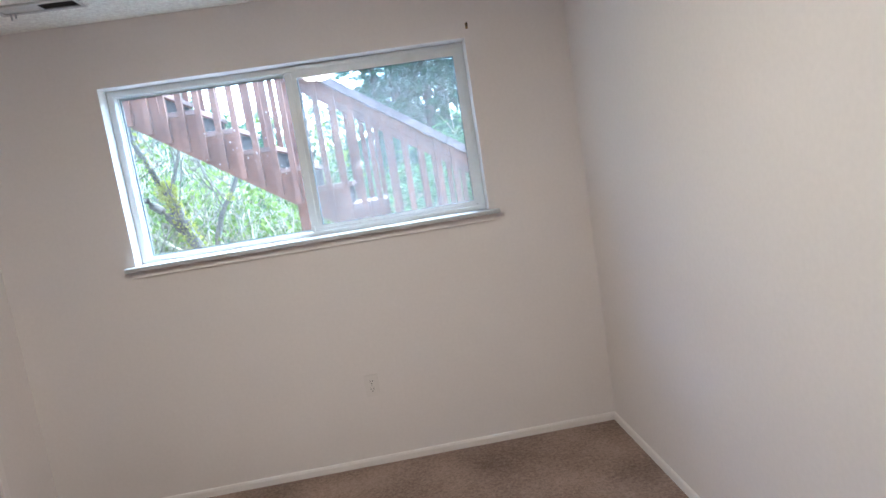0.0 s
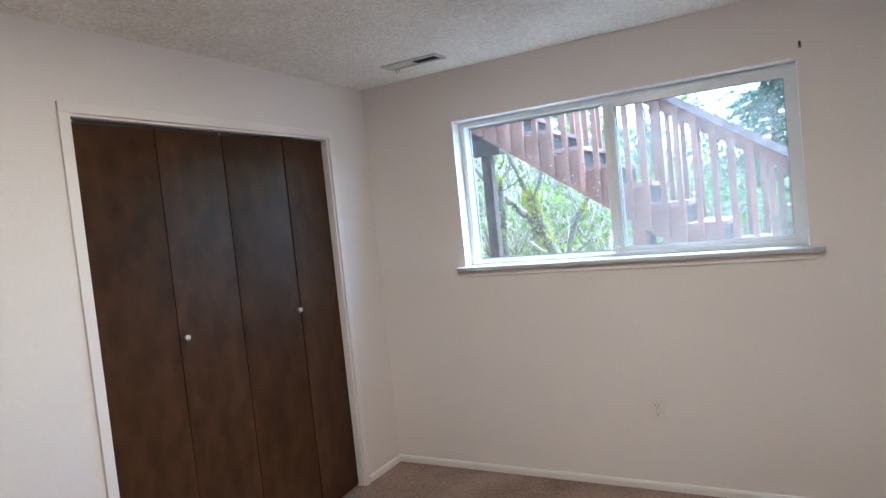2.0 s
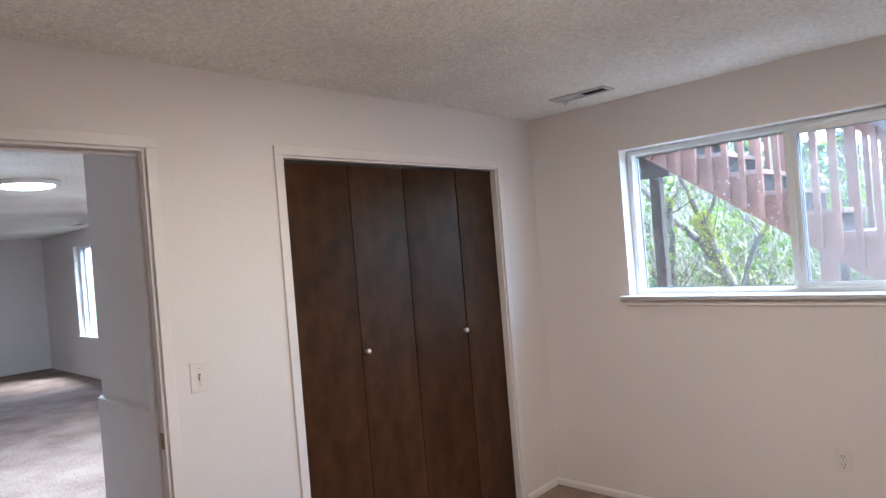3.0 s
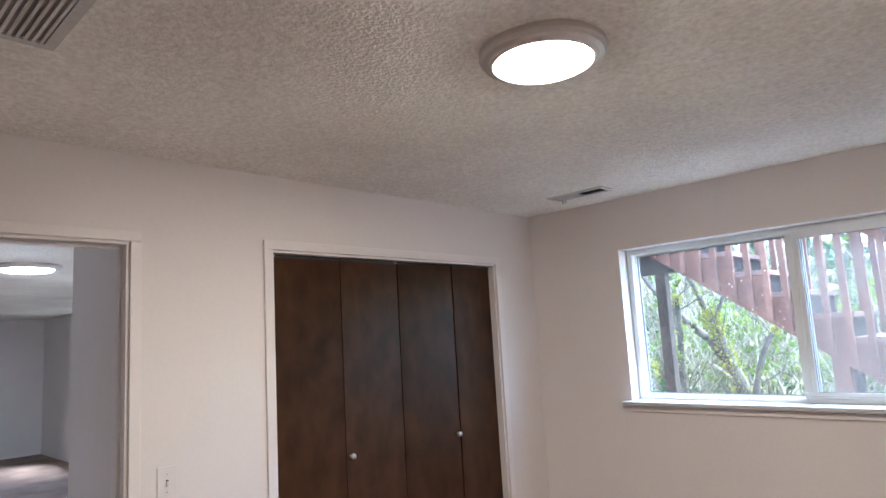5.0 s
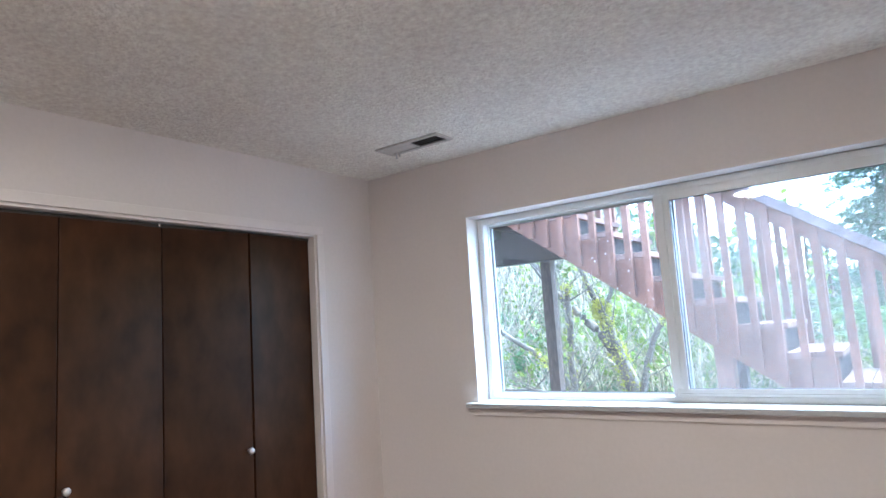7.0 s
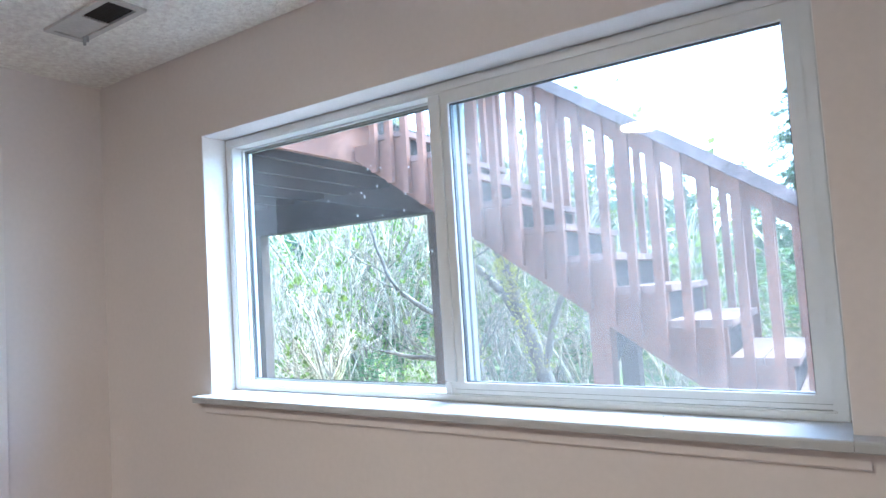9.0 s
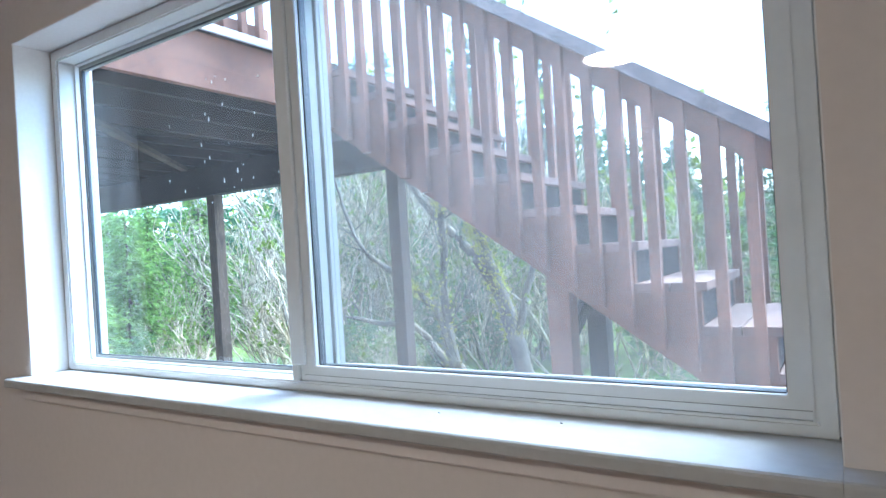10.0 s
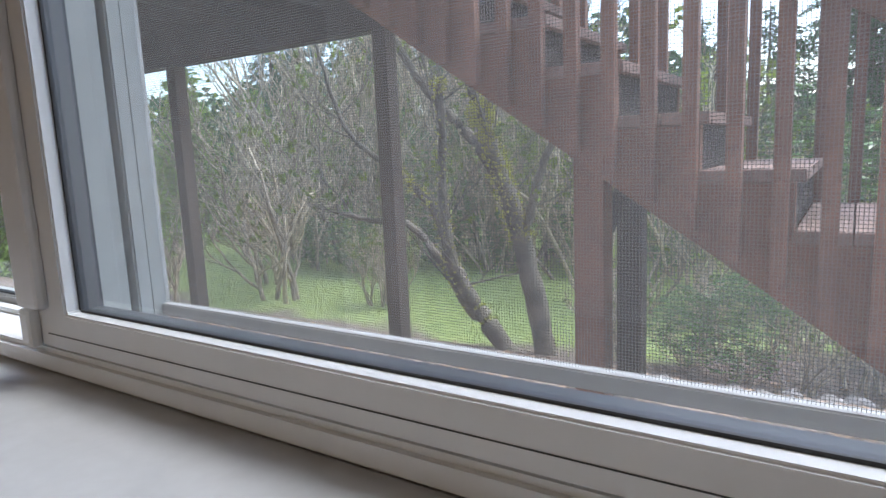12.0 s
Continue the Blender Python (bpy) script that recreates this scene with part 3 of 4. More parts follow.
SCREENF = material("pale_grey_screen_frame", (0.46, 0.46, 0.45), 0.5, vary=0.06)
THREAD = material("grey_screen_thread", (0.24, 0.228, 0.21), 0.55, vary=0.05, bump=0, translucent=0.4)

def ground_material():
    """Lawn away from the house, damp soil and dead leaves near it, with a ragged edge between."""
    m = bpy.data.materials.new("lawn_and_soil")
    m.use_nodes = True
    n, link = m.node_tree.nodes, m.node_tree.links.new
    b = n["Principled BSDF"]
    co, sep = n.new("ShaderNodeTexCoord"), n.new("ShaderNodeSeparateXYZ")
    link(co.outputs["Object"], sep.inputs[0])
    def noise_at(scale, detail):
        t = n.new("ShaderNodeTexNoise")
        t.inputs["Scale"].default_value, t.inputs["Detail"].default_value = scale, detail
        link(co.outputs["Object"], t.inputs["Vector"])
        return t.outputs["Fac"]
    def ramp(fac, a, c, lo=0.35, hi=0.65):
        r = n.new("ShaderNodeValToRGB")
        r.color_ramp.elements[0].position, r.color_ramp.elements[1].position = lo, hi
        r.color_ramp.elements[0].color, r.color_ramp.elements[1].color = (*a, 1), (*c, 1)
        link(fac, r.inputs["Fac"])
        return r.outputs["Color"]
    edge = n.new("ShaderNodeMath")
    edge.operation = "MULTIPLY_ADD"
    edge.inputs[1].default_value = 1.6
    link(noise_at(1.1, 5), edge.inputs[0])
    bed, back = n.new("ShaderNodeMath"), n.new("ShaderNodeMath")
    bed.operation, back.operation = "MAXIMUM", "MULTIPLY_ADD"
    bed.inputs[1].default_value, back.inputs[1].default_value = 0.2, -0.75
    link(sep.outputs["X"], bed.inputs[0])
    link(bed.outputs[0], back.inputs[0])
    link(sep.outputs["Y"], back.inputs[2])
    link(back.outputs[0], edge.inputs[2])
    rng = n.new("ShaderNodeMapRange")
    rng.inputs["From Min"].default_value, rng.inputs["From Max"].default_value = 5.15, 5.5
    link(edge.outputs[0], rng.inputs["Value"])
    mx = n.new("ShaderNodeMixRGB")
    link(rng.outputs[0], mx.inputs["Fac"])
    link(ramp(noise_at(28, 6), (0.10, 0.075, 0.058), (0.34, 0.26, 0.21)), mx.inputs[1])
    link(ramp(noise_at(9, 6), (0.23, 0.32, 0.085), (0.39, 0.47, 0.15)), mx.inputs[2])
    link(mx.outputs[0], b.inputs["Base Color"])
    b.inputs["Roughness"].default_value = 0.95
    bp = n.new("ShaderNodeBump")
    bp.inputs["Strength"].default_value, bp.inputs["Distance"].default_value = 0.8, 0.03
    link(noise_at(60, 5), bp.inputs["Height"])
    link(bp.outputs[0], b.inputs["Normal"])
    return m
SOIL = ground_material()


def gz(x, y):
    """The ground's height: a bank by the house falling to the lawn."""
    if y < 0.15:
        return -0.45
    pts = ((0.15, 0.30), (2.2, 0.28), (3.0, 0.16), (4.4, -0.34), (6, -0.46), (9, -0.55), (30, -0.3), (80, 1.5), (5000, 1.5))
    for (a, p), (b, q) in zip(pts, pts[1:]):
        if a <= y <= b:
            f = (y - a) / (b - a)
            base = p + (q - p) * f
            break
    return base + 0.05 * noise.noise((x * 0.6, y * 0.6, 0.0)) + (0.02 * noise.noise((x * 3, y * 3, 5.0)) if y < 12 else 0)


def ground_sheet():
    xs = sorted({*[-700, -300, -120, -60, -30, 30, 60, 120, 300, 700], *[-20 + 0.4 * i for i in range(76)]})
    ys = sorted({*[-700, -200, -60, -20, -8, -4, 0.13, 0.18, 40, 60, 80, 150, 350, 900], *[0.6 + 0.4 * i for i in range(62)]})
    verts = [(x, y, gz(x, y)) for y in ys for x in xs]
    k = len(xs)
    faces = [(j * k + i, j * k + i + 1, (j + 1) * k + i + 1, (j + 1) * k + i) for j in range(len(ys) - 1) for i in range(k - 1)]
    me = bpy.data.meshes.new("ground")
    me.from_pydata(verts, [], faces)
    me.materials.append(SOIL)
    me.polygons.foreach_set("use_smooth", [True] * len(me.polygons))
    tagged(new("ground", me), "green lawn falling away from bare soil under the stairs", "ground", kind="structure")
ground_sheet()


def soup(name, verts, faces, mat, parent=None, label="", smooth=False):
    me = bpy.data.meshes.new(name)
    me.from_pydata(verts, [], faces)
    me.materials.append(mat)
    if smooth:
        me.polygons.foreach_set("use_smooth", [True] * len(me.polygons))
    ob = new(name, me)
    if parent is not None:
        ob.parent = parent
    if label:
        ob["label"] = label
    return ob


def scatter_blades(name, count, xr, yr, size, mat, label, flat, rnd, keep=None):
    vs, fs = [], []
    for _ in range(count):
        x, y = rnd.uniform(*xr), rnd.uniform(*yr)
        if keep and not keep(x, y):
            continue
        z = gz(x, y)
        a, s = rnd.uniform(0, 6.283), size * rnd.uniform(0.6, 1.4)
        dx, dy = math.cos(a), math.sin(a)
        i = len(vs)
        if flat:
            t = rnd.uniform(-0.3, 0.3)
            vs += [(x - dx * s, y - dy * s, z + 0.012), (x - dy * s * .5, y + dx * s * .5, z + 0.02 + t * s), (x + dx * s, y + dy * s, z + 0.015), (x + dy * s * .5, y - dx * s * .5, z + 0.012)]
            fs.append((i, i + 1, i + 2, i + 3))
        else:
            w = s * 0.08
            lean = rnd.uniform(-0.4, 0.4) * s
            vs += [(x - dx * w, y - dy * w, z - 0.005), (x + dx * w, y + dy * w, z - 0.005), (x + dy * lean, y - dx * lean, z + s)]
            fs.append((i, i + 1, i + 2))
    ob = soup(name, vs, fs, mat)
    tagged(ob, label, name, kind="stuff")
    return ob
scatter_blades("grass", 17000, (-14, 5), (4.3, 10), 0.05, GRASS, "short green lawn grass below the bank", False, random.Random(3), lambda x, y: y > 4.45 + 0.75 * max(0.0, x - 0.2))
scatter_blades("leaf_litter", 2600, (-3.0, 4.5), (2.0, 6.4), 0.035, LITTER, "brown dead leaves on damp soil", True, random.Random(4), lambda x, y: y < 4.6 + 0.75 * max(0.0, x - 0.2))

# ---- insect screen outside the sliding sash ----
def insect_screen(x0, x1, z0, z1, y):
    th = empty("insect_screen", "grey woven insect screen in a thin white frame outside the sash", "window screen")
    part("screen_frame", ring(y - 0.004, y + 0.006, x0, x1, z0, z1, 0.010, 0.001), SCREENF, th)
    vs, fs = [], []
    def strip(ax, az, bx, bz, w, yy):
        i = len(vs)
        if abs(ax - bx) < 1e-6:
            vs.extend([(ax - w, yy, az), (ax + w, yy, az), (ax + w, yy, bz), (ax - w, yy, bz), (ax, yy + w * 1.4, az), (ax, yy + w * 1.4, bz)])
        else:
            vs.extend([(ax, yy, az - w), (bx, yy, bz - w), (bx, yy, bz + w), (ax, yy, az + w), (ax, yy + w * 1.4, az), (bx, yy + w * 1.4, bz)])
        if abs(ax - bx) < 1e-6:
            fs.extend([(i, i + 1, i + 2, i + 3), (i + 1, i + 4, i + 5, i + 2), (i + 4, i, i + 3, i + 5)])
        else:
            fs.extend([(i, i + 1, i + 2, i + 3), (i + 3, i + 2, i + 5, i + 4), (i, i + 4, i + 5, i + 1)])
    pitch, w = 0.00165, 0.00015
    x = x0 + 0.008
    while x < x1 - 0.008:
        strip(x, z0 + 0.0098, x, z1 - 0.0098, w, y)
        x += pitch
    z = z0 + 0.008
    while z < z1 - 0.008:
        strip(x0 + 0.008, z, x1 - 0.008, z, w, y + 0.0004)
        z += pitch
    mesh = soup("mesh", vs, fs, THREAD, th, "fine grey woven mesh")
    tagged(mesh, kind="stuff")
insect_screen(1.490, WX1 - 0.028, WZ0 + 0.0345, WZ1 - 0.033, 0.172)

# ---- the deck overhead ----
DX, DTOP = -0.41, 2.73
deck = empty("deck", "raised red-brown timber deck on posts, weathered joists coloured dark with shade", "deck", (0, 0, 0))
part("rim_joist", box((DX - 0.04, 0.205, 2.40), (DX, 3.44, 2.69), 0.003), STAIN, deck, "red-brown stained rim board")
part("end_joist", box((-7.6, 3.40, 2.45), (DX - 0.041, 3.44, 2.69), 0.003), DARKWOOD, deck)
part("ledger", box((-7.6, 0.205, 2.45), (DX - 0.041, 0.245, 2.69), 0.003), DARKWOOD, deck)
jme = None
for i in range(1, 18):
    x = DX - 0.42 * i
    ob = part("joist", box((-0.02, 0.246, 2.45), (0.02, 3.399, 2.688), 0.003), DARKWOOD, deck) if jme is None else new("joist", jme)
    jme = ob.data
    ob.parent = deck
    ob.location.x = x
part("beam", box((-7.6, 3.20, 2.17), (DX - 0.06, 3.34, 2.449), 0.005), DARKWOOD, deck, "heavy weathered beam, under-deck shade put into its dark colour")
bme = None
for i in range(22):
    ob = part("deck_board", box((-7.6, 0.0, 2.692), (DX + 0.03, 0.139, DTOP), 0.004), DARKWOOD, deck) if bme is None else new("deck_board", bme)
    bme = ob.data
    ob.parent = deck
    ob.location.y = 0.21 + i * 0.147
for x in (-0.64, -2.865, -5.17):
    part("post", box((x - 0.055, 3.20, gz(x, 3.27) - 0.05), (x + 0.055, 3.31, 2.168), 0.006), POSTW, deck, "square brown timber post")
# Strip added to draw the wet board edge bright with sky.
part("lit_edge_strip", box((DX + 0.0305, 0.215, 2.690), (DX + 0.046, 1.90, 2.735), 0.003), LITEDGE, deck, "pale strip drawing the wet deck edge lit by the sky")
guard = empty("deck_railing", "red-brown stained timber railing along the deck edge", "railing", (DX - 0.10, 0.22, DTOP))
part("toe_board", box((-0.018, 0.0, 0.001), (0.018, 1.66, 0.13), 0.003), STAIN, guard)
part("top_rail", box((-0.018, 0.0, 0.83), (0.018, 1.66, 0.92), 0.003), STAIN, guard)
part("cap_rail", box((-0.065, 0.0, 0.9205), (0.065, 1.66, 0.958), 0.004), CAPW, guard)
gme = None
for i in range(13):
    ob = part("baluster", box((0.0185, -0.021, 0.02), (0.056, 0.021, 0.915), 0.003), STAIN, guard) if gme is None else new("baluster", gme)
    gme = ob.data
    ob.parent = guard
    ob.location.y = 0.07 + 0.1255 * i
br = part("brace", box((-1.15, -0.03, -0.02), (1.15, 0.03, 0.02), 0.003), POSTW, deck)
br.matrix_basis = pose(-2.27, 2.18, 2.428, 0, 0, 131)

# ---- the stairs ----
RUN, RISE = 0.264, 0.18
X0, Z0 = 1.834, 1.106
stairs = empty("staircase", "red-brown stained timber stairs with balusters, climbing to the deck", "stairs", (0, 0, 0))
def zb(x):
    return 1.52 - 0.682 * (x - 0.91)
def sawtooth(y0, y1):
    top = []
    for k in range(-8, 5):
        bx, z = X0 + RUN * k, Z0 - RISE * k - 0.04
        top += [(bx, z), (bx + RUN, z)]
    last = top[-1][0]
    low = [(last, gz(last, 2) - 0.05), (2.78, gz(2.78, 2) - 0.05), (DX + 0.001, zb(DX) - 0.004)]
    return extruded([(DX + 0.001, top[0][1])] + top + low, 1, y0, y1)
part("stringer", sawtooth(1.955, 1.995), STAIN, stairs, "red-brown sawtooth stringer")
part("stringer", sawtooth(2.81, 2.85), STAIN, stairs)
for k in range(-8, 5):
    bx, z = X0 + RUN * k, Z0 - RISE * k
    for j in range(2):
        a = bx + 0.002 + j * 0.147
        part("tread", box((a, 1.945, z - 0.038), (a + 0.142, 2.86, z), 0.004), TREADW, stairs, "worn grey-brown tread board")
    part("riser", box((bx - 0.022, 1.996, z - 0.0), (bx - 0.002, 2.809, z + RISE - 0.0395)), RISERW, stairs, "riser board, shade between the treads put into its dark colour")
def rail_z(x):
    return 2.325 - 0.682 * (x - 1.475)
def sloped(y0, y1, xa, xb, zf, drop, thick):
    return extruded([(xa, zf(xa) - drop - thick), (xb, zf(xb) - drop - thick), (xb, zf(xb) - drop), (xa, zf(xa) - drop)], 1, y0, y1)
for y in (1.92, 2.88):
    s = 1 if y < 2.4 else -1
    part("cap_rail", sloped(y - 0.05, y + 0.09 if s > 0 else y + 0.05, -0.36, 3.0, rail_z, 0.0, 0.068), CAPW, stairs, "grey weathered flat cap rail")
    part("sub_rail", sloped(y + 0.021 * s, y + 0.058 * s, -0.36, 3.0, rail_z, 0.069, 0.09) if s > 0 else sloped(y - 0.058, y - 0.021, -0.36, 3.0, rail_z, 0.069, 0.09), STAIN, stairs)
    i = -8
    while True:
        x = 0.795 + 0.1255 * i + (0.0 if s > 0 else 0.05)
        i += 1
        if x < -0.36:
            continue
        if x > 2.95:
            break
        lowz = max(zb(x) + 0.014, gz(x, y) + 0.02)
        b = bmesh.new()
        box((x - 0.0215, y - 0.02, lowz), (x + 0.0215, y + 0.019, rail_z(x) - 0.070), 0.0, b)
        for v in b.verts:
            if v.co.z > lowz + 0.01:
                v.co.z -= 0.682 * (v.co.x - x)
        part("baluster", b, STAIN, stairs)
part("support_post", box((1.14, 1.997, gz(1.2, 2) - 0.05), (1.25, 2.10, 1.44), 0.004), STAIN, stairs, "square red-brown support post")
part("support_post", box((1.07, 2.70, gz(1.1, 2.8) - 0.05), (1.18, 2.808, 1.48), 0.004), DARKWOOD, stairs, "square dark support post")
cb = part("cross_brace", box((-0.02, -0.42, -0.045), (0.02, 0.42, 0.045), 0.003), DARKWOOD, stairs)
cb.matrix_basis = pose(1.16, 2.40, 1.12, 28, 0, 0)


# ---- trees and shrubs ----
class Wood:
    """Collects tapered limbs and leaves, then makes them into meshes."""
    def __init__(self, seed):
        self.rnd = random.Random(seed)
        self.v, self.f, self.lv, self.lf = [], [], [], []

    def limb(self, pts, r0, r1, sides=6):
        pts = [Vector(p) for p in pts]
        n = len(pts)
        base = len(self.v)
        for i, p in enumerate(pts):
            d = (pts[min(i + 1, n - 1)] - pts[max(i - 1, 0)]).normalized()
            u = d.orthogonal().normalized()
            w = d.cross(u)
            r = r0 + (r1 - r0) * i / max(1, n - 1)
            for k in range(sides):
                a = 2 * math.pi * k / sides
                q = p + (u * math.cos(a) + w * math.sin(a)) * r * (1 + self.rnd.uniform(-0.12, 0.12))
                self.v.append(tuple(q))
        for i in range(n - 1):
            for k in range(sides):
                a, b = base + i * sides + k, base + i * sides + (k + 1) % sides
                self.f.append((a, b, b + sides, a + sides))
        self.v.append(tuple(pts[-1]))
        e = len(self.v) - 1
        for k in range(sides):
            self.f.append((base + (n - 1) * sides + k, base + (n - 1) * sides + (k + 1) % sides, e))

    def smooth(self, pts, steps=4, jitter=0.0):
        """Points along a soft curve through the given ones."""
        pts = [Vector(p) for p in pts]
        out = []
        for i in range(len(pts) - 1):
            a, b, c, d = pts[max(i - 1, 0)], pts[i], pts[i + 1], pts[min(i + 2, len(pts) - 1)]
            for s in range(steps):
                t = s / steps
                q = 0.5 * ((2 * b) + (c - a) * t + (2 * a - 5 * b + 4 * c - d) * t * t + (3 * b - a - 3 * c + d) * t ** 3)
                out.append(q + Vector([self.rnd.uniform(-jitter, jitter) for _ in range(3)]))
        return out + [pts[-1]]

    def leaf(self, p, d, size, broad=0.4):
        r = self.rnd
        d = Vector(d).normalized()
        u = d.cross(Vector((r.uniform(-1, 1), r.uniform(-1, 1), r.uniform(-1, 1)))).normalized()
        n = d.cross(u) * size * 0.12
        p = Vector(p)
        i = len(self.lv)
        self.lv += [tuple(p), tuple(p + d * size * 0.45 + u * size * broad * 0.5 + n), tuple(p + d * size), tuple(p + d * size * 0.45 - u * size * broad * 0.5 + n)]
        self.lf += [(i, i + 1, i + 2), (i, i + 2, i + 3)]

    def twig(self, p, d, length, r, depth, leaves, size, sides=3, up=0.15, spread=0.8, decay=0.55):
        """A wandering twig that forks; leaves sit towards the ends."""
        rnd = self.rnd
        p, d = Vector(p), Vector(d).normalized()
        pts = [p.copy()]
        n = 4
        for _ in range(n):
            d = (d + Vector((rnd.uniform(-.28, .28), rnd.uniform(-.28, .28), rnd.uniform(-.2, .28) + up * 0.3))).normalized()
            p = p + d * length / n
            pts.append(p.copy())
        self.limb(pts, r, r * 0.45, sides)
        if depth > 0:
            for k in range(rnd.randint(2, 4)):
                at = pts[rnd.randint(1, n)]
                side = Vector((rnd.uniform(-1, 1), rnd.uniform(-1, 1), rnd.uniform(-0.5, 0.9)))
                self.twig(at, d + side * spread, length * rnd.uniform(0.45, 0.75), r * decay, depth - 1, leaves, size, sides, up, spread, decay)
        elif rnd.random() < leaves:
            for k in range(rnd.randint(3, 7)):
                self.leaf(pts[rnd.randint(2, n)], d + Vector((rnd.uniform(-1, 1), rnd.uniform(-1, 1), rnd.uniform(-.6, .6))), size * rnd.uniform(0.6, 1.3), 0.75)

    def done(self, name, label, category, bark, foliage, at=(0, 0, 0), group="", woodname="branches", leafname="crown"):
        th = empty(name, label, category, at, group)
        if self.v:
            soup(woodname, self.v, self.f, bark, th, smooth=True)
        if self.lv:
            soup(leafname, self.lv, self.lf, foliage, th)
        return th


# the mossy tree behind the stairs
t = Wood(11)
Y = 4.55
limb_a = [(-0.34, Y, -0.55), (-0.645, Y, -0.14), (-0.877, Y, 0.13), (-1.041, Y, 0.454), (-1.09, Y + 0.03, 0.72)]
limb_a_up = [(-1.06, Y, 0.58), (-1.11, Y + 0.03, 1.07), (-1.09, Y + 0.04, 1.5), (-1.07, Y, 1.95)]
limb_a_left = [(-1.041, Y, 0.454), (-1.173, Y, 0.836), (-1.412, Y + 0.05, 1.04), (-1.60, Y + 0.05, 1.20), (-1.886, Y, 1.39), (-2.14, Y, 1.59), (-2.44, Y + 0.1, 2.07), (-2.62, Y + 0.1, 2.6)]
limb_low = [(-0.47, Y, -0.39), (-0.853, Y, 0.0), (-1.108, Y + 0.04, 0.32), (-1.344, Y + 0.06, 0.57), (-1.562, Y + 0.08, 0.715), (-1.94, Y + 0.08, 0.73), (-2.30, Y, 0.80)]
limb_b = [(-0.08, Y, -0.55), (-0.216, Y, 0.163), (-0.319, Y, 0.613), (-0.455, Y, 1.014), (-0.56, Y, 1.33), (-0.66, Y, 1.70)]
limb_b_left = [(-0.44, Y, 0.98), (-0.712, Y + 0.04, 1.388), (-0.984, Y + 0.08, 1.641), (-1.294, Y + 0.08, 1.965), (-1.553, Y + 0.1, 2.31), (-1.9, Y + 0.1, 2.75)]
limb_b_right = [(-0.30, Y, 0.60), (-0.21, Y, 0.97), (-0.08, Y, 1.32), (0.05, Y, 1.52), (0.3, Y, 1.95)]
limb_b_top = [(-0.64, Y, 1.62), (-0.78, Y, 1.95), (-0.95, Y, 2.5), (-0.9, Y, 3.3)]
limb_b_fork = [(-0.64, Y, 1.62), (-0.50, Y, 1.92), (-0.30, Y, 2.5)]
for pts, r0, r1 in ((limb_a, 0.088, 0.055), (limb_a_up, 0.044, 0.036), (limb_a_left, 0.046, 0.014), (limb_low, 0.055, 0.022), (limb_b, 0.095, 0.062), (limb_b_left, 0.055, 0.03), (limb_b_right, 0.042, 0.022), (limb_b_top, 0.042, 0.018), (limb_b_fork, 0.03, 0.014)):
    sm = t.smooth(pts, 5, 0.008)
    t.limb(sm, r0, r1, 10)
    for k in range(6):
        q = sm[t.rnd.randint(len(sm) // 2, len(sm) - 1)]
        t.twig(q, (t.rnd.uniform(-1, 1), t.rnd.uniform(-0.8, 0.8), t.rnd.uniform(0.0, 1.0)), t.rnd.uniform(0.4, 1.0), 0.011, 3, 0.07, 0.07)
main_tree = t.done("tree", "leaning multi-stemmed tree with mossy bark and bare twigs", "tree", BARK, LEAF, woodname="trunk")
mo = Wood(12)
for c, n, s in (((-0.65, Y - 0.05, 1.66), 480, 0.115), ((-0.58, Y - 0.05, 1.50), 90, 0.06), ((-1.07, Y - 0.02, 1.94), 160, 0.065), ((-1.04, Y, 0.50), 60, 0.05), ((0.05, Y - 0.02, 1.50), 70, 0.04), ((-1.45, Y - 0.02, 1.08), 60, 0.05), ((-0.45, Y - 0.06, 1.2), 40, 0.05)):
    for _ in range(n):
        d = Vector([mo.rnd.gauss(0, 1) for _ in range(3)]).normalized()
        mo.leaf(Vector(c) + d * s * mo.rnd.uniform(0.4, 1.0), d + Vector((0, 0, 0.2)), 0.035, 0.5)
for pts, r, n in ((limb_b[2:], 0.072, 1500), (limb_a[1:], 0.058, 320), (limb_low[:3], 0.042, 240), (limb_a_left[:4], 0.03, 300), (limb_a_up, 0.035, 260), (limb_b_top[:3], 0.035, 260)):
    sm = mo.smooth(pts, 8)
    for _ in range(n):
        q = mo.rnd.choice(sm) + Vector((mo.rnd.uniform(-.04, .04), 0, 0))
        d = Vector((mo.rnd.uniform(-1, 0.6), mo.rnd.uniform(-1, 1), mo.rnd.uniform(0.0, 1.2))).normalized()
        mo.leaf(q + d * r * mo.rnd.uniform(0.85, 1.15), d, 0.04, 0.55)
soup("moss", mo.lv, mo.lf, MOSS, main_tree, "tufts of bright yellow-green moss")

# shrubs of thin pale stems
def thicket(seed, stems, tall, wide, leaves, size, foliage):
    w = Wood(seed)
    for _ in range(stems):
        a, r = w.rnd.uniform(0, 6.283), wide * w.rnd.random() ** 0.7
        p = (r * math.cos(a), r * math.sin(a), -0.1)
        d = (math.cos(a) * 0.35 + w.rnd.uniform(-.2, .2), math.sin(a) * 0.35 + w.rnd.uniform(-.2, .2), 1.0)
        w.twig(p, d, tall * w.rnd.uniform(0.35, 0.6), w.rnd.uniform(0.020, 0.040), 3, leaves, size, 4, 0.22, 0.9, 0.62)
    return w
SHRUB = "shrubs of the thicket"
a_shrub = thicket(21, 13, 6.0, 1.1, 0.26, 0.10, LEAF).done("shrub", "tall thicket shrub of bare pale stems with scattered green leaves", "shrub", TWIG, LEAF, (-3.7, 9.5, gz(-3.7, 9.5)), SHRUB, "stems", "leaves")
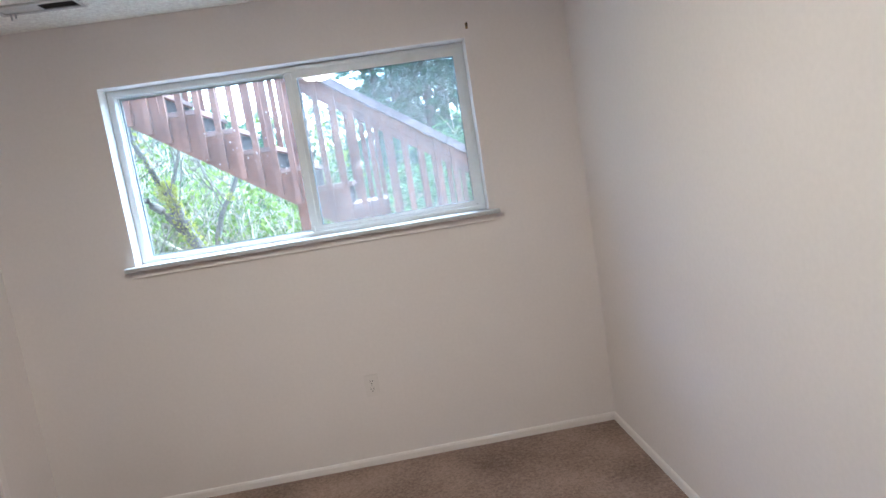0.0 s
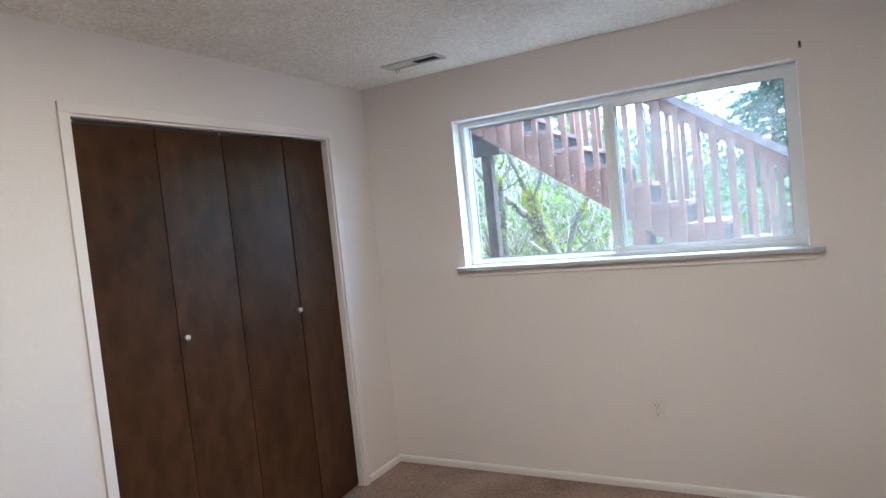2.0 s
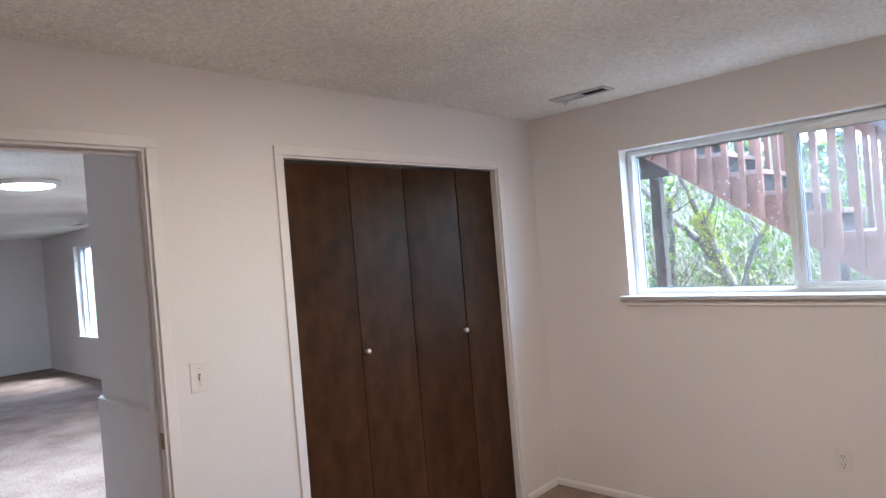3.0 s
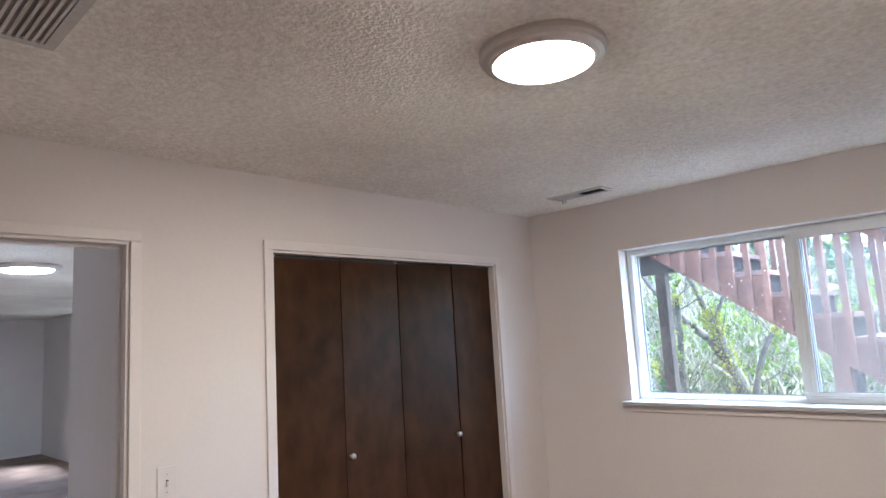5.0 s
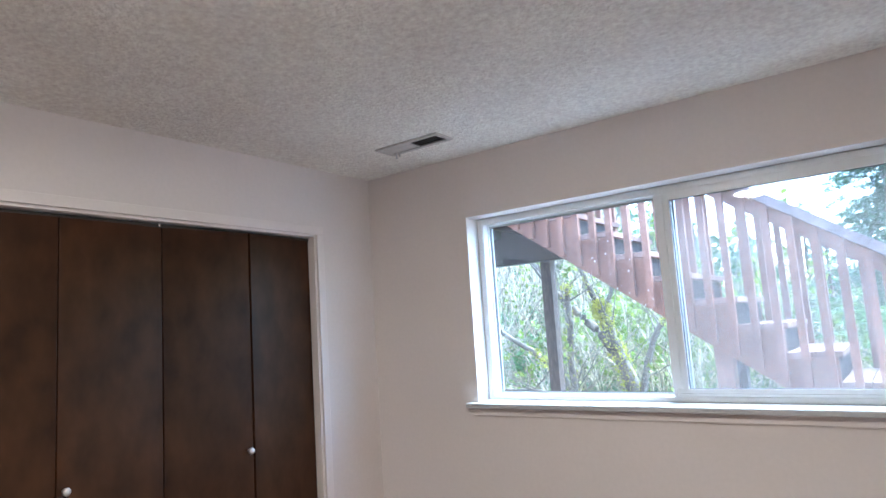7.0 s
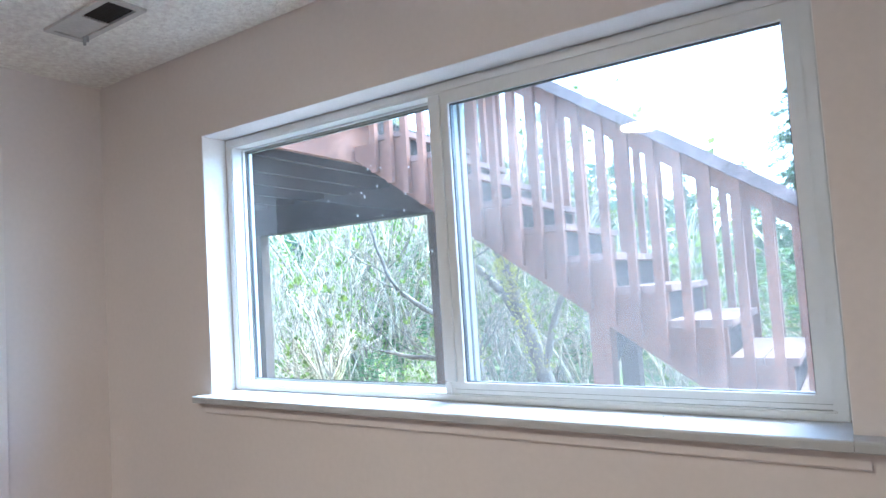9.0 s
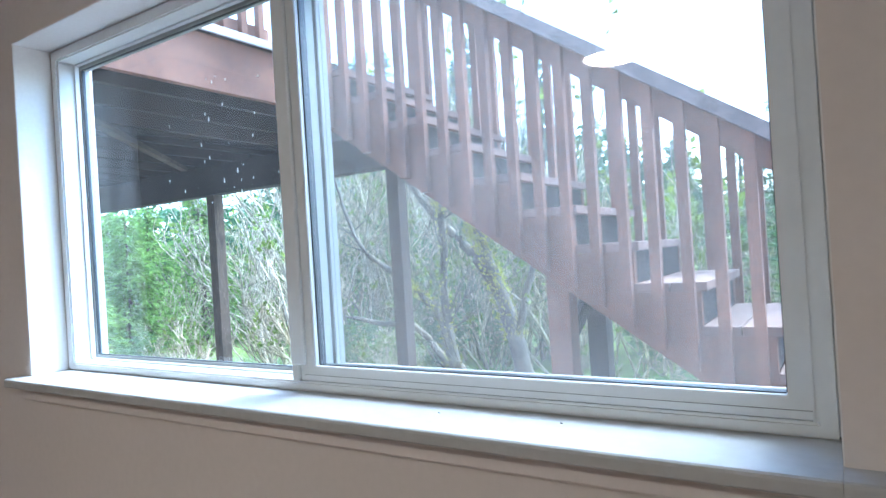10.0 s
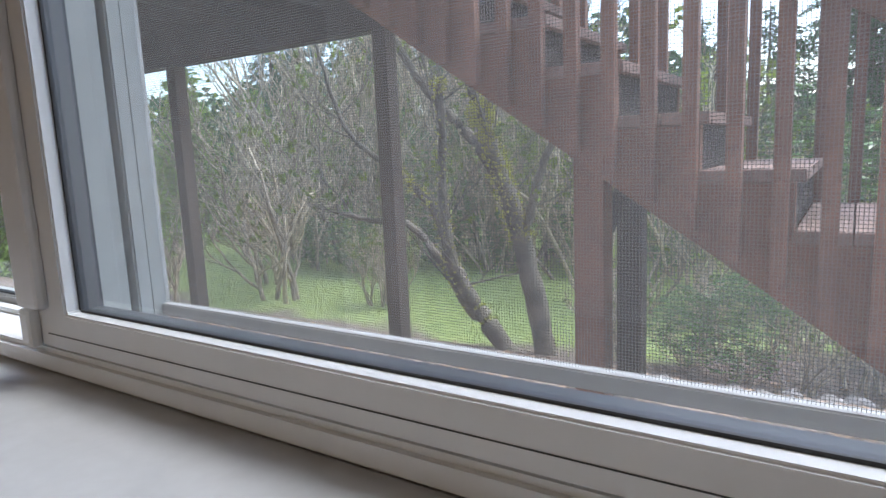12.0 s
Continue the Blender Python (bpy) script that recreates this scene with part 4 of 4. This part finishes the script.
b_shrub = thicket(22, 12, 5.0, 1.2, 0.20, 0.10, LEAF).done("shrub", "tall thicket shrub of bare pale stems with scattered green leaves", "shrub", TWIG, LEAF, (-3.4, 10.4, gz(-3.4, 10.4)), SHRUB, "stems", "leaves")
for src, x, y, rot, sc in ((a_shrub, -5.2, 8.8, 70, 1.1), (b_shrub, -5.6, 7.6, 130, 0.9), (a_shrub, -6.8, 9.6, 200, 1.1), (b_shrub, -2.6, 9.6, 30, 0.85), (a_shrub, -0.6, 10.2, 300, 0.55),
                           (b_shrub, -8.2, 10.6, 250, 1.1), (a_shrub, -4.4, 11.4, 160, 1.2), (b_shrub, -1.3, 10.0, 140, 0.6), (b_shrub, 0.8, 11.6, 90, 0.5), (a_shrub, -1.9, 12.2, 20, 0.75), (b_shrub, -3.0, 9.0, 310, 0.6), (b_shrub, -9.2, 7.0, 45, 0.5), (a_shrub, -7.6, 8.2, 80, 0.6), (b_shrub, -10.6, 6.2, 190, 0.4), (a_shrub, 0.6, 9.6, 15, 0.42), (b_shrub, -2.2, 9.3, 75, 0.8)):
    c = copy_thing(src, pose(x, y, gz(x, y), 0, 0, rot))
    c.scale = (sc, sc, sc)
w = Wood(31)
for _ in range(5):
    w.twig((w.rnd.uniform(-.2, .2), w.rnd.uniform(-.2, .2), -0.1), (w.rnd.uniform(-.6, .6), w.rnd.uniform(-.5, .5), 1), w.rnd.uniform(1.0, 1.5), 0.036, 4, 0.10, 0.08, 5, 0.2, 0.85, 0.64)
small_tree = w.done("small_tree", "small bare pale-barked tree at the lawn edge", "tree", TWIG, LEAF, (-4.1, 5.35, gz(-4.1, 5.35)), "small bare trees", "trunk")
copy_thing(small_tree, pose(-5.3, 6.1, gz(-5.3, 6.1), 0, 0, 140))
for x, y, rot, sc in ((0.42, 4.75, 60, 0.40), (1.75, 4.4, 200, 0.36), (2.1, 4.8, 310, 0.45), (1.0, 5.3, 120, 0.40), (-2.6, 5.5, 250, 0.45), (-4.6, 4.1, 20, 0.5), (-6.0, 4.8, 110, 0.42)):
    c = copy_thing(small_tree, pose(x, y, gz(x, y), 0, 0, rot))
    c.scale = (sc, sc, sc)

# taller shrubs in bright young leaf behind the mossy tree
leafy = thicket(23, 7, 3.4, 0.45, 0.85, 0.105, LEAF).done("leafy_shrub", "loose shrub of thin stems with bright green young leaves", "shrub", TWIG, LEAF, (-0.3, 7.0, gz(-0.3, 7.0)), "leafy shrubs", "stems", "leaves")
for x, y, rot, sc in ((0.6, 7.0, 80, 0.7), (1.4, 7.4, 190, 0.65), (-1.3, 8.6, 260, 1.0), (0.1, 8.2, 20, 0.8), (2.2, 7.8, 120, 0.65), (-2.7, 8.4, 310, 0.9), (-2.75, 5.6, 75, 0.40)):
    c = copy_thing(leafy, pose(x, y, gz(x, y), 0, 0, rot))
    c.scale = (sc, sc, sc)

# loose stones on the bank below the stairs
STONE = material("weathered_stone", (0.22, 0.19, 0.165), 0.9, vary=0.35, scale=14, fine=90, bump=0.6, second=(0.36, 0.33, 0.30), depth=0.006)
def stone(x, y, size, seed):
    b = bmesh.new()
    bmesh.ops.create_icosphere(b, subdivisions=2, radius=size)
    for v in b.verts:
        v.co *= 1 + 0.35 * noise.noise(v.co / size * 0.9 + Vector((seed * 3.1, 0, 0)))
        v.co.z *= 0.6
    ob = part("stone", b, STONE)
    ob.location = (x, y, gz(x, y) + size * 0.25)
    ob.rotation_euler = (0, 0, seed * 1.3)
    tagged(ob, "grey-brown weathered stone lying on the soil bank", "stone", group="stones on the bank")
for k, (x, y, size) in enumerate(((1.47, 3.50, 0.06), (1.92, 3.74, 0.07), (1.03, 3.72, 0.05), (1.72, 3.95, 0.06), (2.05, 4.02, 0.08), (1.22, 3.58, 0.035), (1.60, 3.66, 0.04))):
    stone(x, y, size, k)

# evergreen broad-leaved bushes
def leafy_bush(seed, tall, wide, count, size):
    w = Wood(seed)
    for _ in range(12):
        w.twig((0, 0, -0.1), (w.rnd.uniform(-1, 1), w.rnd.uniform(-1, 1), 1.2), tall * 0.6, 0.016, 2, 0.0, size, 4)
    for _ in range(count):
        d = Vector([w.rnd.gauss(0, 1) for _ in range(3)]).normalized()
        r = w.rnd.uniform(0.55, 1.0) * (1 + 0.25 * noise.noise(d * 2.2 + Vector((seed, 0, 0))))
        p = Vector((d.x * wide * r, d.y * wide * r, tall * 0.55 + d.z * tall * 0.5 * r))
        for k in range(6):
            a = k * 1.05 + w.rnd.uniform(-.2, .2)
            w.leaf(p, Vector((math.cos(a), math.sin(a), w.rnd.uniform(-0.35, 0.35))), size * w.rnd.uniform(0.7, 1.2), 0.34)
    return w
BUSH = "evergreen bushes"
bush = leafy_bush(41, 2.3, 1.0, 420, 0.13).done("rhododendron", "broad-leaved evergreen bush with whorls of glossy leaves", "bush", TWIG, LEAFD, (2.7, 5.6, gz(2.7, 5.6)), BUSH, "stems", "leaves")
for x, y, rot, sc in ((4.4, 5.2, 60, 1.0), (1.3, 8.0, 150, 1.0), (3.4, 8.2, 220, 1.2), (-3.9, 8.6, 10, 0.8), (-6.3, 4.45, 300, 0.4), (1.35, 4.5, 200, 0.36), (0.95, 4.75, 40, 0.27), (-6.9, 8.4, 120, 0.5), (5.6, 7.6, 90, 1.2), (-5.6, 7.4, 33, 0.36), (-4.7, 7.4, 77, 0.42), (-3.7, 8.5, 140, 0.36), (-2.6, 8.7, 200, 0.42), (-1.4, 8.9, 250, 0.36), (-0.2, 9.0, 300, 0.42), (0.9, 9.1, 20, 0.44), (-6.8, 8.2, 100, 0.5), (-2.2, 9.9, 60, 1.15), (-0.5, 10.2, 200, 1.1), (-3.9, 10.6, 310, 1.3), (-5.6, 10.2, 140, 1.2)):
    c = copy_thing(bush, pose(x, y, gz(x, y), 0, 0, rot))
    c.scale = (sc, sc, sc)

def conifer(seed, tall, wide, bare, density, size, sides=7):
    """A tapered trunk with whorls of drooping branches that carry many small sprays."""
    w = Wood(seed)
    rnd = w.rnd
    w.limb(w.smooth([(0, 0, -0.2), (rnd.uniform(-.1, .1), 0, tall * 0.5), (0, 0, tall)], 6, 0.02), 0.018 * tall + 0.03, 0.012, sides)
    z = tall * bare
    while z < tall * 0.985:
        f = (z - tall * bare) / (tall * (1 - bare))
        reach = wide * (1 - f) ** 0.8 * rnd.uniform(0.7, 1.1) + 0.12
        for k in range(rnd.randint(3, 5)):
            a = rnd.uniform(0, 6.283)
            dx, dy = math.cos(a), math.sin(a)
            tip = Vector((dx * reach, dy * reach, z - reach * rnd.uniform(0.1, 0.45)))
            mid = Vector((dx * reach * 0.5, dy * reach * 0.5, z - reach * 0.08))
            w.limb([(0, 0, z), mid, tip], 0.012 + 0.006 * reach, 0.004, 3)
            for j in range(int(density * reach) + 2):
                s = rnd.uniform(0.15, 1.0)
                p = (Vector((0, 0, z)).lerp(mid, s * 2) if s < 0.5 else mid.lerp(tip, s * 2 - 1)) + Vector((rnd.uniform(-.12, .12), rnd.uniform(-.12, .12), rnd.uniform(-.1, .05)))
                sd = Vector((dx + rnd.uniform(-1, 1), dy + rnd.uniform(-1, 1), rnd.uniform(-0.9, 0.1)))
                w.leaf(p, sd, size * rnd.uniform(0.6, 1.4), 0.36)
        z += tall * rnd.uniform(0.012, 0.022)
    return w
CON = "conifers"
cedar = conifer(51, 5.2, 1.7, 0.03, 30, 0.20).done("cedar", "dense bright-green cedar with drooping sprays", "tree", PINEBARK, CEDAR, (-11.5, 9.4, -0.5), CON, "trunk")
cedar.scale = (0.8, 0.8, 0.8)
for x, y, rot, sc in ((-13.6, 8.2, 40, 0.68), (-9.6, 11.4, 100, 0.8), (-15.5, 9.4, 200, 0.72), (-17.5, 7.6, 10, 1.0), (-12.6, 12.5, 280, 0.75), (-8.6, 13.0, 310, 0.8), (-20.0, 10.5, 80, 1.1), (-15.2, 6.4, 140, 0.75), (-8.9, 5.9, 170, 0.58), (-7.8, 4.0, 30, 0.68), (-9.8, 4.2, 250, 0.7), (-10.9, 7.6, 60, 0.66)):
    c = copy_thing(cedar, pose(x, y, gz(x, y), 0, 0, rot))
    c.scale = (sc, sc, sc)
fir = conifer(61, 11.0, 2.4, 0.06, 115, 0.12).done("fir", "tall dark green fir at the edge of the woods", "tree", PINEBARK, NEEDLE, (2.7, 17.0, -0.4), CON, "trunk")
for x, y, rot, sc in ((5.4, 15.5, 60, 1.0), (2.1, 18.5, 40, 0.95), (3.6, 16.2, 200, 0.95), (6.8, 18.0, 170, 1.1), (4.6, 21.0, 250, 1.1), (9.5, 15.0, 300, 0.9), (-14.0, 20.0, 20, 0.8), (-10.5, 22.0, 220, 0.7), (-9.5, 13.8, 80, 0.74), (-12.6, 14.4, 190, 0.70), (-7.0, 15.4, 270, 0.76), (-15.2, 15.6, 33, 0.66), (-11.2, 17.0, 140, 0.84), (-5.2, 16.8, 10, 0.70)):
    c = copy_thing(fir, pose(x, y, gz(x, y), 0, 0, rot))
    c.scale = (sc, sc, sc)
pine = conifer(71, 8.0, 1.1, 0.45, 11, 0.22).done("pine", "slender pine with a long bare trunk and thin crown", "tree", PINEBARK, NEEDLE, (-2.2, 15.0, -0.4), "slender pines", "trunk")
pine.scale = (0.55, 0.55, 0.55)
for x, y, rot, sc in ((-0.9, 14.0, 40, 0.52), (0.2, 16.2, 90, 0.6), (-3.6, 16.4, 130, 0.62), (-1.5, 17.6, 200, 0.62), (-5.0, 15.2, 260, 0.6), (-4.4, 18.5, 310, 0.7), (-6.4, 17.6, 10, 0.75), (0.9, 13.2, 70, 0.5), (-2.9, 13.4, 170, 0.5), (-0.3, 12.6, 210, 0.46), (-1.9, 12.9, 330, 0.48), (-7.6, 16.0, 220, 0.9)):
    c = copy_thing(pine, pose(x, y, gz(x, y), 0, 0, rot))
    c.scale = (sc, sc, sc)

# the far edge of the woods
fw = Wood(81)
for _ in range(16000):
    x = fw.rnd.uniform(-45, 25)
    y = 27 + fw.rnd.uniform(-2, 3)
    top = (3.0 if x > -1 else min(6.0, 3.0 - (x + 1) * 0.6)) + 1.6 * noise.noise((x * 0.22, 3.0, 0)) + 0.8 * noise.noise((x * 0.9, 7.0, 0))
    z = -0.3 + top * fw.rnd.random()
    fw.leaf((x, y, z), (fw.rnd.uniform(-1, 1), fw.rnd.uniform(-1, 1), fw.rnd.uniform(-1, 0.4)), fw.rnd.uniform(0.35, 0.8), 0.5)
woods = soup("far_woods", fw.lv, fw.lf, NEEDLE)
tagged(woods, "dark green edge of distant woods", "woods", kind="stuff")
